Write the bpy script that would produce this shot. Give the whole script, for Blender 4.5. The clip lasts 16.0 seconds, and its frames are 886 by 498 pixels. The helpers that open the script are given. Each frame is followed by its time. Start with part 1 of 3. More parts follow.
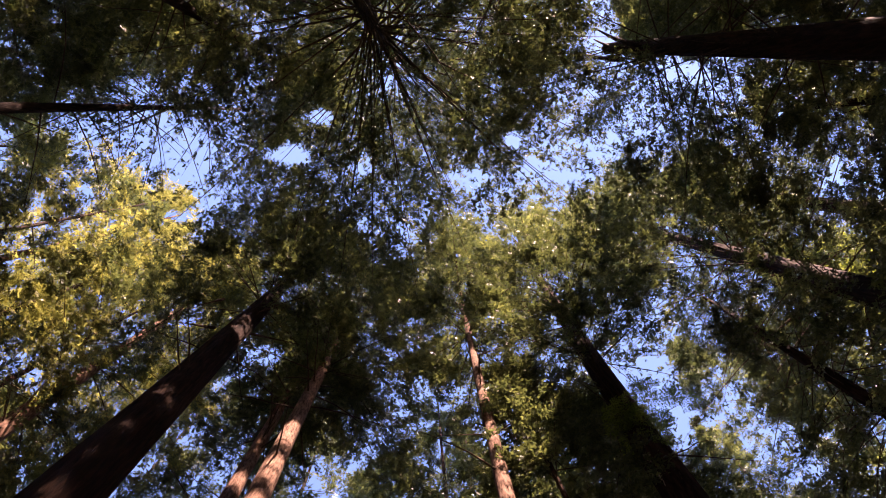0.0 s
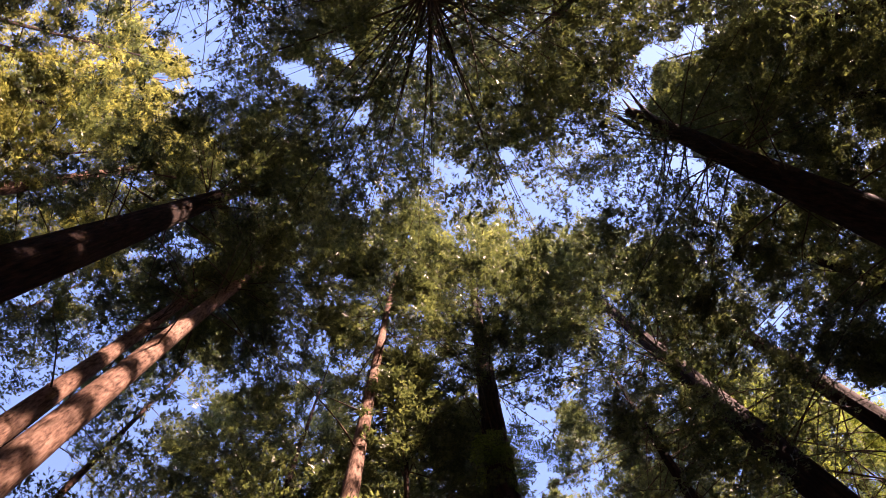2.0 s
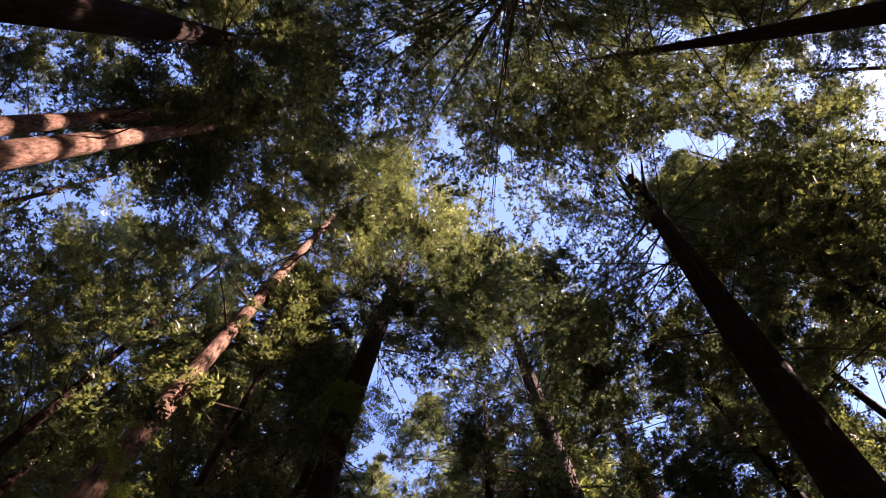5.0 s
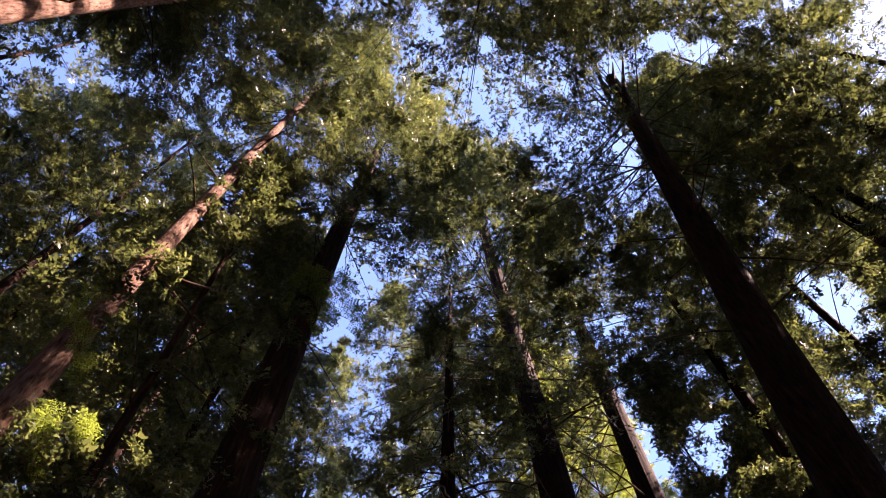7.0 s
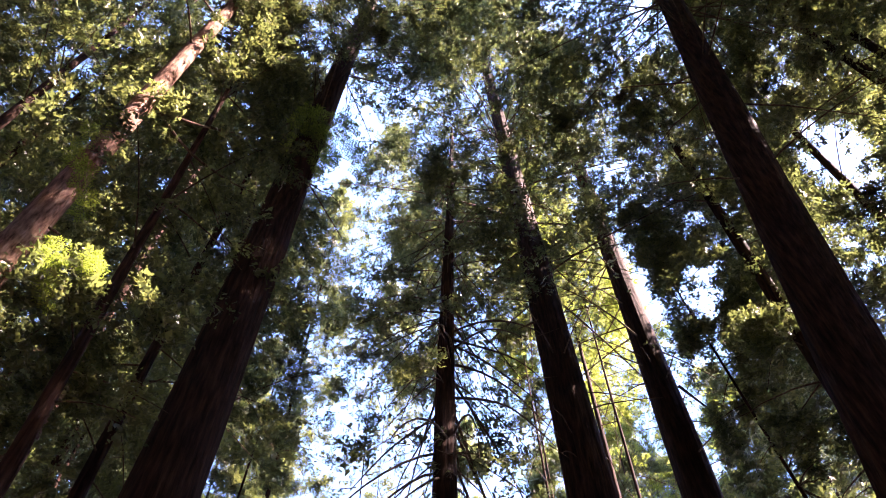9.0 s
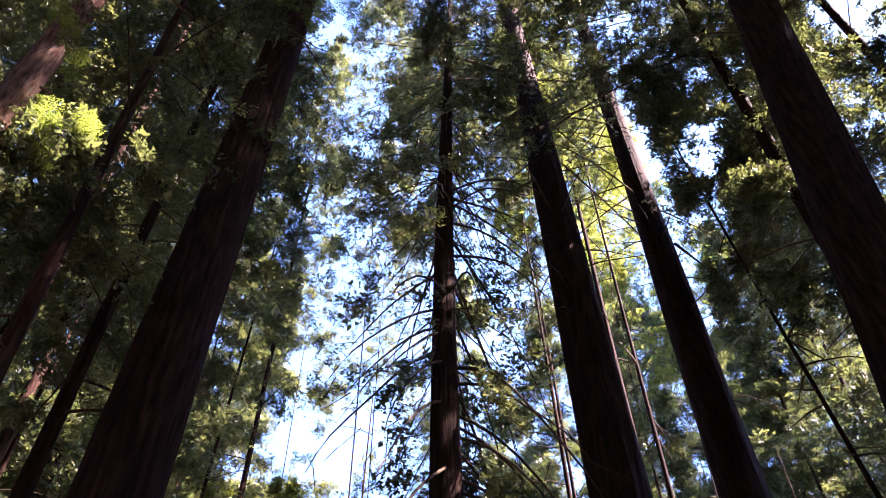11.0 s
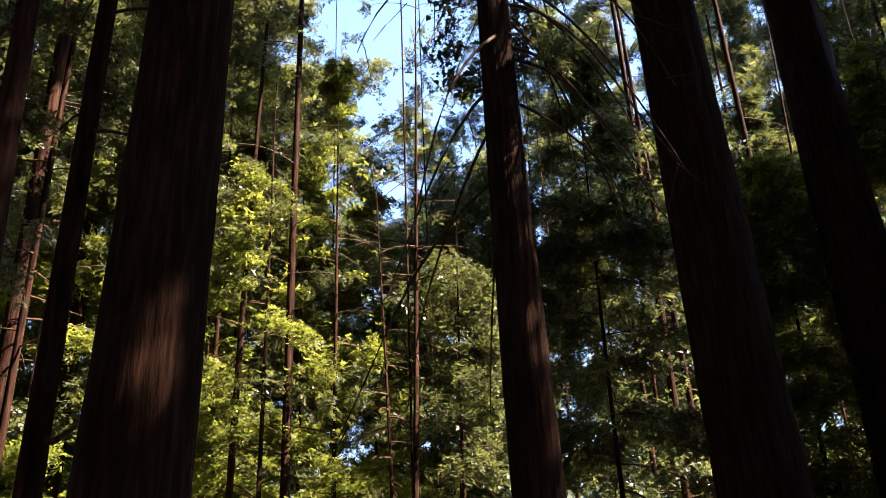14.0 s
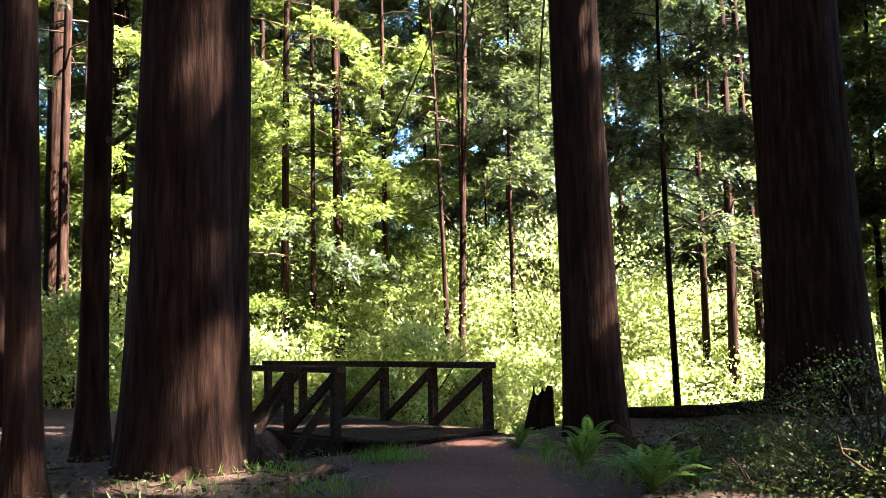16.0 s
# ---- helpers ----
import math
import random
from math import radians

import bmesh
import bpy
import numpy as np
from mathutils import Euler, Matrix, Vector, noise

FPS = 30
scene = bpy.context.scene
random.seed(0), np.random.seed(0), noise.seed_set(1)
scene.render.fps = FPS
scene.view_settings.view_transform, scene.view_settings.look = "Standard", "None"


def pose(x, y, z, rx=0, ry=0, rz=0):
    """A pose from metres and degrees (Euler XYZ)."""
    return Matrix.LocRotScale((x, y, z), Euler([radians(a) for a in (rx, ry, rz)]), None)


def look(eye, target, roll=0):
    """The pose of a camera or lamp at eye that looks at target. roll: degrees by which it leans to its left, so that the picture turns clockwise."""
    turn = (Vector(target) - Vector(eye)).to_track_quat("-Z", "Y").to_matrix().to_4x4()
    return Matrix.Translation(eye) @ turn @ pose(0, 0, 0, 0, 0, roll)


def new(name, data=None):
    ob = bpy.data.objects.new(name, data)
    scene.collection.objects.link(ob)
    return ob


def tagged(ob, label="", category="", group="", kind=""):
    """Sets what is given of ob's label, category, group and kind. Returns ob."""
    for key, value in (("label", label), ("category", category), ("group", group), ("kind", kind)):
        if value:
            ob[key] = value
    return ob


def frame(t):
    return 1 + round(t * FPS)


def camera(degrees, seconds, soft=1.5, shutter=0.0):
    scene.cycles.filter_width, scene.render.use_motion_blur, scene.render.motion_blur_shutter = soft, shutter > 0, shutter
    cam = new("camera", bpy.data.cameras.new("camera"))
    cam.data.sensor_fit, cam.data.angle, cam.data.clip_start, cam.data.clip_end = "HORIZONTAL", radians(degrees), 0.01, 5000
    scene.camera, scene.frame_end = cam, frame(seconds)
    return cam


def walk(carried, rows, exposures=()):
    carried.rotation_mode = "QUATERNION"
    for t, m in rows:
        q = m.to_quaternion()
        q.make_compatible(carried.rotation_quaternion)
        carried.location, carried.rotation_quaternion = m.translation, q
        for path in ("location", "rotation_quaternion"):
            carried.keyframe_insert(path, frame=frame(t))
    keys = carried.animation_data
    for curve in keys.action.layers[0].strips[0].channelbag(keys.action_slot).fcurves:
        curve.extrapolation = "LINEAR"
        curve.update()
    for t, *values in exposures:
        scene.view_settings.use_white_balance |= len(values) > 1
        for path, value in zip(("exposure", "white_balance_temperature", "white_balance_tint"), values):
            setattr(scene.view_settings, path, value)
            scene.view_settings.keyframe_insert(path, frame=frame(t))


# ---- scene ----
EYE = (0.0, 0.0, 1.55)
cam = camera(54.0, 16.0, soft=0.9)
ROWS = [  # seconds, turn about x, y, z in degrees
    (0.0, 173.62, 1.16, 51.25),
    (0.5, 173.24, 1.35, 45.49),
    (1.0, 172.51, 1.50, 38.44),
    (1.5, 172.10, 1.46, 32.33),
    (2.0, 172.14, 1.27, 26.32),
    (2.5, 172.04, 0.97, 19.54),
    (3.0, 171.94, 0.70, 14.09),
    (3.2, 172.03, 0.62, 11.77),
    (5.3, 168.64, -0.23, -5.77),
    (5.5, 168.02, -0.20, -6.80),
    (6.0, 166.39, -0.02, -8.24),
    (6.5, 164.42, 0.48, -8.42),
    (7.0, 162.29, 0.82, -7.68),
    (7.5, 159.57, 0.82, -7.32),
    (8.0, 157.19, 0.77, -7.68),
    (8.5, 154.50, 0.51, -8.05),
    (9.0, 151.98, 0.44, -8.40),
    (9.2, 151.10, 0.47, -8.61),
    (11.3, 140.92, 0.57, -8.13),
    (11.5, 139.60, 0.50, -8.07),
    (12.0, 135.77, 0.32, -7.88),
    (12.5, 131.21, 0.68, -7.18),
    (13.0, 126.34, 1.27, -5.83),
    (13.5, 120.95, 1.79, -4.05),
    (14.0, 115.11, 2.36, -2.79),
    (14.5, 110.05, 2.87, -1.49),
    (15.0, 105.78, 2.23, -0.33),
    (15.5, 100.83, 1.47, 0.01),
    (16.0, 95.89, 1.29, 0.13),
]
EXPOSURES = [
    (0.0, 2.7, 8150, 45), (3.0, 2.65, 8000, 45), (5.5, 2.6, 7550, 43), (7.5, 2.9, 7500, 44), (8.0, 3.5, 7350, 42),
    (8.5, 3.9, 7250, 41), (9.0, 4.05, 7100, 41), (11.3, 3.75, 6400, 45), (12.0, 3.35, 6050, 53), (12.5, 2.97, 5950, 58),
    (14.0, 3.2, 7600, 26), (14.5, 4.65, 8200, 13), (15.0, 5.1, 8000, 11), (15.5, 5.03, 6750, 11), (16.0, 4.68, 6050, 11)]
walk(cam, [(t, pose(*EYE, a, b, c)) for t, a, b, c in ROWS], EXPOSURES)

# ---- daylight ----
SUN_AZ, SUN_EL = 105.0, 50.0          # degrees clockwise from +y, above the horizon
world = bpy.data.worlds.new("sky")
scene.world = world
world.use_nodes = True
wn = world.node_tree.nodes
sky = wn.new("ShaderNodeTexSky")
sky.sky_type, sky.sun_disc = "NISHITA", False
sky.sun_elevation, sky.sun_rotation = radians(SUN_EL), radians(SUN_AZ)
wn["Background"].inputs["Strength"].default_value = 0.10
sky.ozone_density, sky.dust_density = 7.0, 0.2
clear = wn.new("ShaderNodeHueSaturation")
clear.inputs["Saturation"].default_value = 1.05
world.node_tree.links.new(sky.outputs[0], clear.inputs["Color"])
world.node_tree.links.new(clear.outputs[0], wn["Background"].inputs["Color"])
sun = new("sun", bpy.data.lights.new("sun", "SUN"))
sun.data.energy, sun.data.angle, sun.data.color = 5.0, radians(0.5), (1.0, 0.93, 0.82)
sa, se = radians(SUN_AZ), radians(SUN_EL)
SUN_WAY = Vector((math.sin(sa) * math.cos(se), math.cos(sa) * math.cos(se), math.sin(se)))
sun.matrix_world = look(SUN_WAY * 100, (0, 0, 0))


# ---- materials ----
def material(name):
    m = bpy.data.materials.new(name)
    m.use_nodes = True
    nt = m.node_tree
    return m, nt.nodes, nt.links, nt.nodes["Principled BSDF"]


def ramp(nodes, stops):
    r = nodes.new("ShaderNodeValToRGB")
    e = r.color_ramp.elements
    while len(e) < len(stops):
        e.new(0.5)
    for el, (p, c) in zip(e, stops):
        el.position, el.color = p, (*c, 1)
    return r


def bark(name, dark, mid, pale, ridge=9.0, run=0.7, depth=0.05):
    """Fibrous bark with long furrows."""
    m, n, l, p = material(name)
    co = n.new("ShaderNodeTexCoord")
    mp = n.new("ShaderNodeMapping")
    mp.inputs["Scale"].default_value = (ridge, ridge, run)
    l.new(co.outputs["Object"], mp.inputs[0])
    fur = n.new("ShaderNodeTexNoise")
    fur.inputs["Scale"].default_value, fur.inputs["Detail"].default_value = 1.0, 7.0
    fur.inputs["Roughness"].default_value = 0.62
    l.new(mp.outputs[0], fur.inputs["Vector"])
    blot = n.new("ShaderNodeTexNoise")
    blot.inputs["Scale"].default_value, blot.inputs["Detail"].default_value = 0.7, 4.0
    l.new(co.outputs["Object"], blot.inputs["Vector"])
    r = ramp(n, [(0.33, dark), (0.52, mid), (0.75, pale)])
    l.new(fur.outputs["Fac"], r.inputs[0])
    mix = n.new("ShaderNodeMix")
    mix.data_type, mix.blend_type = "RGBA", "MULTIPLY"
    mix.inputs["Factor"].default_value = 0.7
    r2 = ramp(n, [(0.3, (0.55, 0.5, 0.48)), (0.7, (1.0, 1.0, 1.0))])
    l.new(blot.outputs["Fac"], r2.inputs[0])
    l.new(r.outputs[0], mix.inputs["A"])
    l.new(r2.outputs[0], mix.inputs["B"])
    l.new(mix.outputs["Result"], p.inputs["Base Color"])
    b = n.new("ShaderNodeBump")
    b.inputs["Strength"].default_value, b.inputs["Distance"].default_value = 0.9, depth
    l.new(fur.outputs["Fac"], b.inputs["Height"])
    l.new(b.outputs[0], p.inputs["Normal"])
    p.inputs["Roughness"].default_value = 0.9
    p.inputs["Specular IOR Level"].default_value = 0.06
    return m


def leafage(name, dark, mid, light, through_light=0.5, gloss=0.25, needles=0.0, sparse=0.5):
    """Thin leaves that let light through; each differs a little."""
    m, n, l, p = material(name)
    geo = n.new("ShaderNodeNewGeometry")
    co = n.new("ShaderNodeTexCoord")
    big = n.new("ShaderNodeTexNoise")
    big.inputs["Scale"].default_value, big.inputs["Detail"].default_value = 0.25, 2.0
    l.new(co.outputs["Object"], big.inputs["Vector"])
    add = n.new("ShaderNodeMath")
    add.operation = "MULTIPLY_ADD"
    add.inputs[1].default_value = 0.55
    l.new(geo.outputs["Random Per Island"], add.inputs[0])
    sc = n.new("ShaderNodeMath")
    sc.operation = "MULTIPLY_ADD"
    sc.inputs[1].default_value, sc.inputs[2].default_value = 0.9, -0.22
    l.new(big.outputs["Fac"], sc.inputs[0])
    l.new(sc.outputs[0], add.inputs[2])
    r = ramp(n, [(0.1, dark), (0.5, mid), (0.95, light)])
    l.new(add.outputs[0], r.inputs[0])
    l.new(r.outputs[0], p.inputs["Base Color"])
    p.inputs["Roughness"].default_value = 0.45
    p.inputs["Specular IOR Level"].default_value = gloss
    tr = n.new("ShaderNodeBsdfTranslucent")
    boost = n.new("ShaderNodeMix")
    boost.data_type, boost.blend_type = "RGBA", "MULTIPLY"
    boost.inputs["Factor"].default_value = 1.0
    boost.inputs["B"].default_value = (1.35, 1.35, 0.9, 1)
    l.new(r.outputs[0], boost.inputs["A"])
    l.new(boost.outputs["Result"], tr.inputs["Color"])
    mx = n.new("ShaderNodeMixShader")
    mx.inputs[0].default_value = through_light
    l.new(p.outputs[0], mx.inputs[1])
    l.new(tr.outputs[0], mx.inputs[2])
    out = mx
    if needles:     # a spray of needles lets the light through between them
        fine = n.new("ShaderNodeTexNoise")
        fine.inputs["Scale"].default_value, fine.inputs["Detail"].default_value = needles, 1.0
        l.new(co.outputs["Object"], fine.inputs["Vector"])
        cut = n.new("ShaderNodeMath")
        cut.operation = "GREATER_THAN"
        cut.inputs[1].default_value = sparse
        l.new(fine.outputs["Fac"], cut.inputs[0])
        gap = n.new("ShaderNodeBsdfTransparent")
        out = n.new("ShaderNodeMixShader")
        l.new(cut.outputs[0], out.inputs[0])
        l.new(gap.outputs[0], out.inputs[1])
        l.new(mx.outputs[0], out.inputs[2])
    l.new(out.outputs[0], n["Material Output"].inputs["Surface"])
    return m


BARK = bark("shaded_redwood_bark", (0.010, 0.005, 0.0034), (0.033, 0.0158, 0.0105), (0.074, 0.036, 0.023), ridge=12, run=1.2)
BARK_SUNLIT = bark("scaly_sunlit_bark", (0.05, 0.025, 0.017), (0.19, 0.108, 0.076), (0.32, 0.215, 0.16), ridge=14, run=3.0, depth=0.03)
TWIG = bark("twig_bark", (0.03, 0.02, 0.014), (0.09, 0.06, 0.04), (0.17, 0.12, 0.085), ridge=20, run=4, depth=0.01)
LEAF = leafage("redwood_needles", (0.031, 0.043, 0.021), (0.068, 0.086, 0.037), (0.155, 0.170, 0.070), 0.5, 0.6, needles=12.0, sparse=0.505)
LEAF_SUN = leafage("sunlit_needles", (0.055, 0.075, 0.018), (0.135, 0.165, 0.04), (0.27, 0.30, 0.09), 0.55, needles=13.0)
LEAF_SUNLIT = leafage("sunlit_gold_needles", (0.06, 0.064, 0.022), (0.16, 0.162, 0.055), (0.27, 0.265, 0.105), 0.55, needles=12.0)
YOUNG_LEAF = leafage("young_leaflets", (0.07, 0.11, 0.02), (0.16, 0.22, 0.045), (0.26, 0.32, 0.08), 0.5)
LEAF_BROAD = leafage("sunlit_understorey_leaves", (0.11, 0.13, 0.05), (0.33, 0.37, 0.15), (0.52, 0.55, 0.30), 0.55)


def soil(name, dark=(0.024, 0.011, 0.007), mid=(0.074, 0.033, 0.019), pale=(0.17, 0.083, 0.05)):
    m, n, l, p = material(name)
    co = n.new("ShaderNodeTexCoord")
    a = n.new("ShaderNodeTexNoise")
    a.inputs["Scale"].default_value, a.inputs["Detail"].default_value = 0.5, 5.0
    b = n.new("ShaderNodeTexNoise")
    b.inputs["Scale"].default_value, b.inputs["Detail"].default_value = 22.0, 6.0
    for q in (a, b):
        l.new(co.outputs["Object"], q.inputs["Vector"])
    mxv = n.new("ShaderNodeMath")
    mxv.operation = "MULTIPLY_ADD"
    mxv.inputs[1].default_value = 0.5
    l.new(b.outputs["Fac"], mxv.inputs[0])
    half = n.new("ShaderNodeMath")
    half.operation = "MULTIPLY"
    half.inputs[1].default_value = 0.5
    l.new(a.outputs["Fac"], half.inputs[0])
    l.new(half.outputs[0], mxv.inputs[2])
    r = ramp(n, [(0.3, dark), (0.5, mid), (0.7, pale)])
    l.new(mxv.outputs[0], r.inputs[0])
    l.new(r.outputs[0], p.inputs["Base Color"])
    bp = n.new("ShaderNodeBump")
    bp.inputs["Strength"].default_value, bp.inputs["Distance"].default_value = 0.8, 0.03
    l.new(b.outputs["Fac"], bp.inputs["Height"])
    l.new(bp.outputs[0], p.inputs["Normal"])
    p.inputs["Roughness"].default_value = 0.95
    return m


DUFF = soil("forest_duff")


# ---- helpers of this scene ----
def place(az, d, z=0.0):
    a = radians(az)
    return Vector((d * math.sin(a), d * math.cos(a), z))


def smooth(a, b, v):
    u = np.clip((v - a) / (b - a), 0, 1)
    return u * u * (3 - 2 * u)


def height(x, y):
    """Height of the forest floor."""
    x, y = np.asarray(x, float), np.asarray(y, float)
    r = np.hypot(x, y)
    z = 0.05 * np.sin(0.45 * x + 1) * np.sin(0.38 * y) * smooth(3, 9, r)
    z = z + 0.03 * np.sin(2.1 * x + 0.7 * y) * np.sin(1.7 * y - 0.9 * x) * smooth(2, 5, r)
    # the creek: a bed beyond the bank, and a gully that runs in under the footbridge
    bank = y + 0.6 * np.minimum(x, 0) + 0.2 * np.sin(x * 0.7)
    z = z - 1.5 * smooth(16.8, 20.5, bank) * (1 - smooth(40, 60, r))
    s, q = (x - 0.7) * -0.69 + (y - 14.88) * 0.72, (x - 0.7) * 0.72 + (y - 14.88) * 0.69
    z = z - 1.15 * np.exp(-((s - 1.5) / 0.95) ** 2) * smooth(-5.0, -3.9, q) * (1 - smooth(6, 10, q))
    return z


def mesh_of(name, verts, faces, mat, smooth_faces=False):
    """verts (n, 3), faces (m, k): a mesh from arrays."""
    me = bpy.data.meshes.new(name)
    verts, faces = np.asarray(verts, np.float32), np.asarray(faces, np.int32)
    m, k = faces.shape
    me.vertices.add(len(verts))
    me.vertices.foreach_set("co", verts.ravel())
    me.loops.add(m * k)
    me.loops.foreach_set("vertex_index", faces.ravel())
    me.polygons.add(m)
    me.polygons.foreach_set("loop_start", np.arange(0, m * k, k, dtype=np.int32))
    if smooth_faces:
        me.polygons.foreach_set("use_smooth", np.ones(m, bool))
    me.update(calc_edges=True)
    me.materials.append(mat)
    return me


def child(name, me, parent, label=""):
    ob = new(name, me)
    ob.parent = parent
    return tagged(ob, label)


def tube(points, radii, sides=6, wob=0.0, rng=None):
    """Verts and quads of a tube along points."""
    pts, radii = np.asarray(points, float), np.asarray(radii, float)
    n = len(pts)
    tan = np.gradient(pts, axis=0)
    tan /= np.linalg.norm(tan, axis=1)[:, None] + 1e-9
    ref = np.where(np.abs(tan[:, 2:3]) > 0.9, [[1.0, 0, 0]], [[0, 0, 1.0]])
    u = np.cross(tan, ref)
    u /= np.linalg.norm(u, axis=1)[:, None] + 1e-9
    v = np.cross(tan, u)
    a = np.linspace(0, 2 * np.pi, sides, endpoint=False)
    rr = radii[:, None] * (1 + (wob * rng.standard_normal((n, sides)) if wob else 0))
    ring = pts[:, None, :] + rr[..., None] * (np.cos(a)[None, :, None] * u[:, None, :] + np.sin(a)[None, :, None] * v[:, None, :])
    i = np.arange(n - 1)[:, None] * sides
    j = np.arange(sides)[None, :]
    k = (j + 1) % sides
    quads = np.stack([i + j, i + k, i + sides + k, i + sides + j], -1).reshape(-1, 4)
    return ring.reshape(-1, 3), quads


def trunk_mesh(h, r0, mat, rng, flare=0.5, top=0.12, lean=(0, 0), bow=0.0, sides=28, n=46):
    """A tapered trunk with a flared foot and furrowed sides, and its centre line."""
    s = np.linspace(0, 1, n) ** 1.5
    z = s * h - 0.25
    bx, by = rng.normal(0, bow, 2)
    cx = lean[0] * z + bx * np.sin(s * 4.2)
    cy = lean[1] * z + by * np.sin(s * 3.3 + 0.5) - by * math.sin(0.5)
    r = r0 * (1 - (1 - top) * s ** 0.85) + r0 * flare * np.exp(-np.maximum(z, 0) / (0.9 * r0 + 0.25))
    a = np.linspace(0, 2 * np.pi, sides, endpoint=False)
    ph = rng.uniform(0, 6.28, 5)
    lobes = sum(np.cos(k * a + p) for k, p in zip((3, 5, 8), ph)) / 3
    fine = rng.normal(0, 1, sides)
    rough = rng.standard_normal((n, sides))
    for q in range(1, n):       # ridges run on from ring to ring, and fade into others
        rough[q] = 0.82 * rough[q - 1] + 0.57 * rough[q]
    ridge = 0.022 * min(1.0, 28 / sides) ** 0.3
    rr = r[:, None] * (1 + lobes[None] * (0.03 + 0.16 * flare * np.exp(-np.maximum(z, 0) / 0.9))[:, None] + ridge * 0.6 * fine[None] + ridge * rough)
    v = np.stack([cx[:, None] + rr * np.cos(a), cy[:, None] + rr * np.sin(a), np.repeat(z[:, None], sides, 1)], -1).reshape(-1, 3)
    i = np.arange(n - 1)[:, None] * sides
    j = np.arange(sides)[None]
    k = (j + 1) % sides
    f = np.stack([i + j, i + k, i + sides + k, i + sides + j], -1).reshape(-1, 4)
    return mesh_of("trunk", v, f, mat, True), (z, cx, cy, r)


# open sky between the crowns: cones from the camera's eye, placed to fit its view
OVERHEAD = [  # azimuth, height angle, half widths in degrees, turn, share of leaves missing
    (-139.8, 81.1, 1.4, 0.8, 89, 1.00),
    (-158.6, 82.8, 0.9, 0.6, 108, 1.00),
    (-125.9, 85.7, 0.8, 0.6, 75, 0.95),
    (8.2, 86.7, 1.5, 0.5, -59, 0.90),
    (45.7, 84.2, 0.7, 0.6, -97, 1.00),
    (32.4, 83.0, 0.7, 0.8, -84, 1.00),
    (29.0, 80.7, 1.2, 0.5, -80, 1.00),
    (-126.9, 73.9, 1.1, 0.7, 75, 0.95),
    (71.5, 76.8, 0.9, 0.8, -123, 0.90),
    (-51.7, 74.4, 1.0, 0.8, 0, 0.75),
    (-89.5, 73.2, 1.2, 0.8, 37, 0.80),
    (1.3, 65.2, 2.0, 1.7, -50, 0.45),
    (-113.6, 61.8, 1.2, 1.6, 59, 0.60),
    (-141.1, 74.8, 1.9, 1.8, 90, 0.50),
]
ASIDE = [
    (81.0, 72.9, 1.8, 0.8, -95, 0.90),
    (-66.6, 59.1, 1.5, 1.9, 48, 0.60),
    (87.4, 62.6, 1.7, 1.9, -103, 0.60),
    (81.4, 74.6, 1.2, 0.7, -74, 1.00),
    (83.2, 72.1, 1.0, 0.6, -76, 1.00),
    (59.6, 57.4, 1.3, 1.0, -48, 0.95),
    (59.2, 59.6, 0.9, 0.8, -48, 0.80),
    (93.7, 68.1, 0.9, 1.0, -87, 0.60),
    (59.0, 57.8, 2.4, 2.2, -46, 0.95),
    (39.1, 55.4, 1.5, 1.6, -26, 0.95),
    (59.2, 54.8, 1.2, 2.0, -45, 0.70),
    (-0.5, 60.5, 3.1, 2.0, -47, 0.55),
]
AHEAD = [
    (-3.9, 60.3, 1.5, 2.2, 11, .5),
    (-2.6, 54.1, 2.2, 2.9, 9, .6),
    (2.0, 49.4, 4.7, 3.8, 5, .55),
    (13.2, 54.1, 2.2, 2.9, -4, 0.50),
    (-3.8, 44.9, 1.3, 0.9, 7, 0.97),
    (-1.6, 39.5, 4.2, 2.7, 5, 0.97),
    (1.1, 42.2, 1.7, 1.3, 4, 0.90),
    (-0.3, 50.6, 2.9, 5.1, 5, .5),
    (0.3, 29.0, 0.9, 0.6, 3, 0.95),
    (3.9, 33.5, 1.8, 2.9, 1, 0.50),
    (38.1, 35.3, 2.4, 3.4, -20, 0.55),
    (37.9, 42.3, 1.6, 1.4, -22, 0.50),
    (14.1, 41.7, 2.2, 3.7, -5, 0.35),
    (-0.3, 33.3, 2.2, 2.9, -1, 0.40),
    (0.6, 29.2, 0.9, 0.4, -2, 0.95),
]

def view_gap(az, el, w, h, turn, share):
    a, e, k = radians(az), radians(el), radians(turn)
    way = np.array([math.sin(a) * math.cos(e), math.cos(a) * math.cos(e), math.sin(e)])
    east = np.cross(way, [0, 0, 1.0])
    east /= np.linalg.norm(east)
    up = np.cross(east, way)
    return way, math.cos(k) * east + math.sin(k) * up, -math.sin(k) * east + math.cos(k) * up, math.tan(radians(w)), math.tan(radians(h)), share


VIEW_GAPS = [view_gap(*g) for g in OVERHEAD + ASIDE + AHEAD]
EYE_POINT = np.array([0.0, 0.0, 1.55])


# holes cut in the crowns towards the sun, to put light on a trunk, the path or the bushes: foot of the beam, its radius
BEAMS = [(place(-37.5, 8.8, z), 1.2) for z in (11, 20, 24, 28, 33, 38)]
BEAMS += [(place(-76.7, 9.6, z), 0.9) for z in (18, 21, 24, 27)] + [(place(-81, 11.6, z), 0.6) for z in (21, 24.5, 28)]
BEAMS += [(place(-98, 9.4, 35.2), 0.7), (place(-98, 9.4, 33.6), 0.45), (place(-108.5, 17.5, 31), 1.0), (place(-13.2, 10.6, 0.15), 0.3)] + [(place(-15.4, 10.7, z), 0.2) for z in (4.4, 4.8, 5.2, 5.7, 8.6)] + [(place(-14.9, 10.7, z), 0.17) for z in (1.1, 1.4, 2.6)]
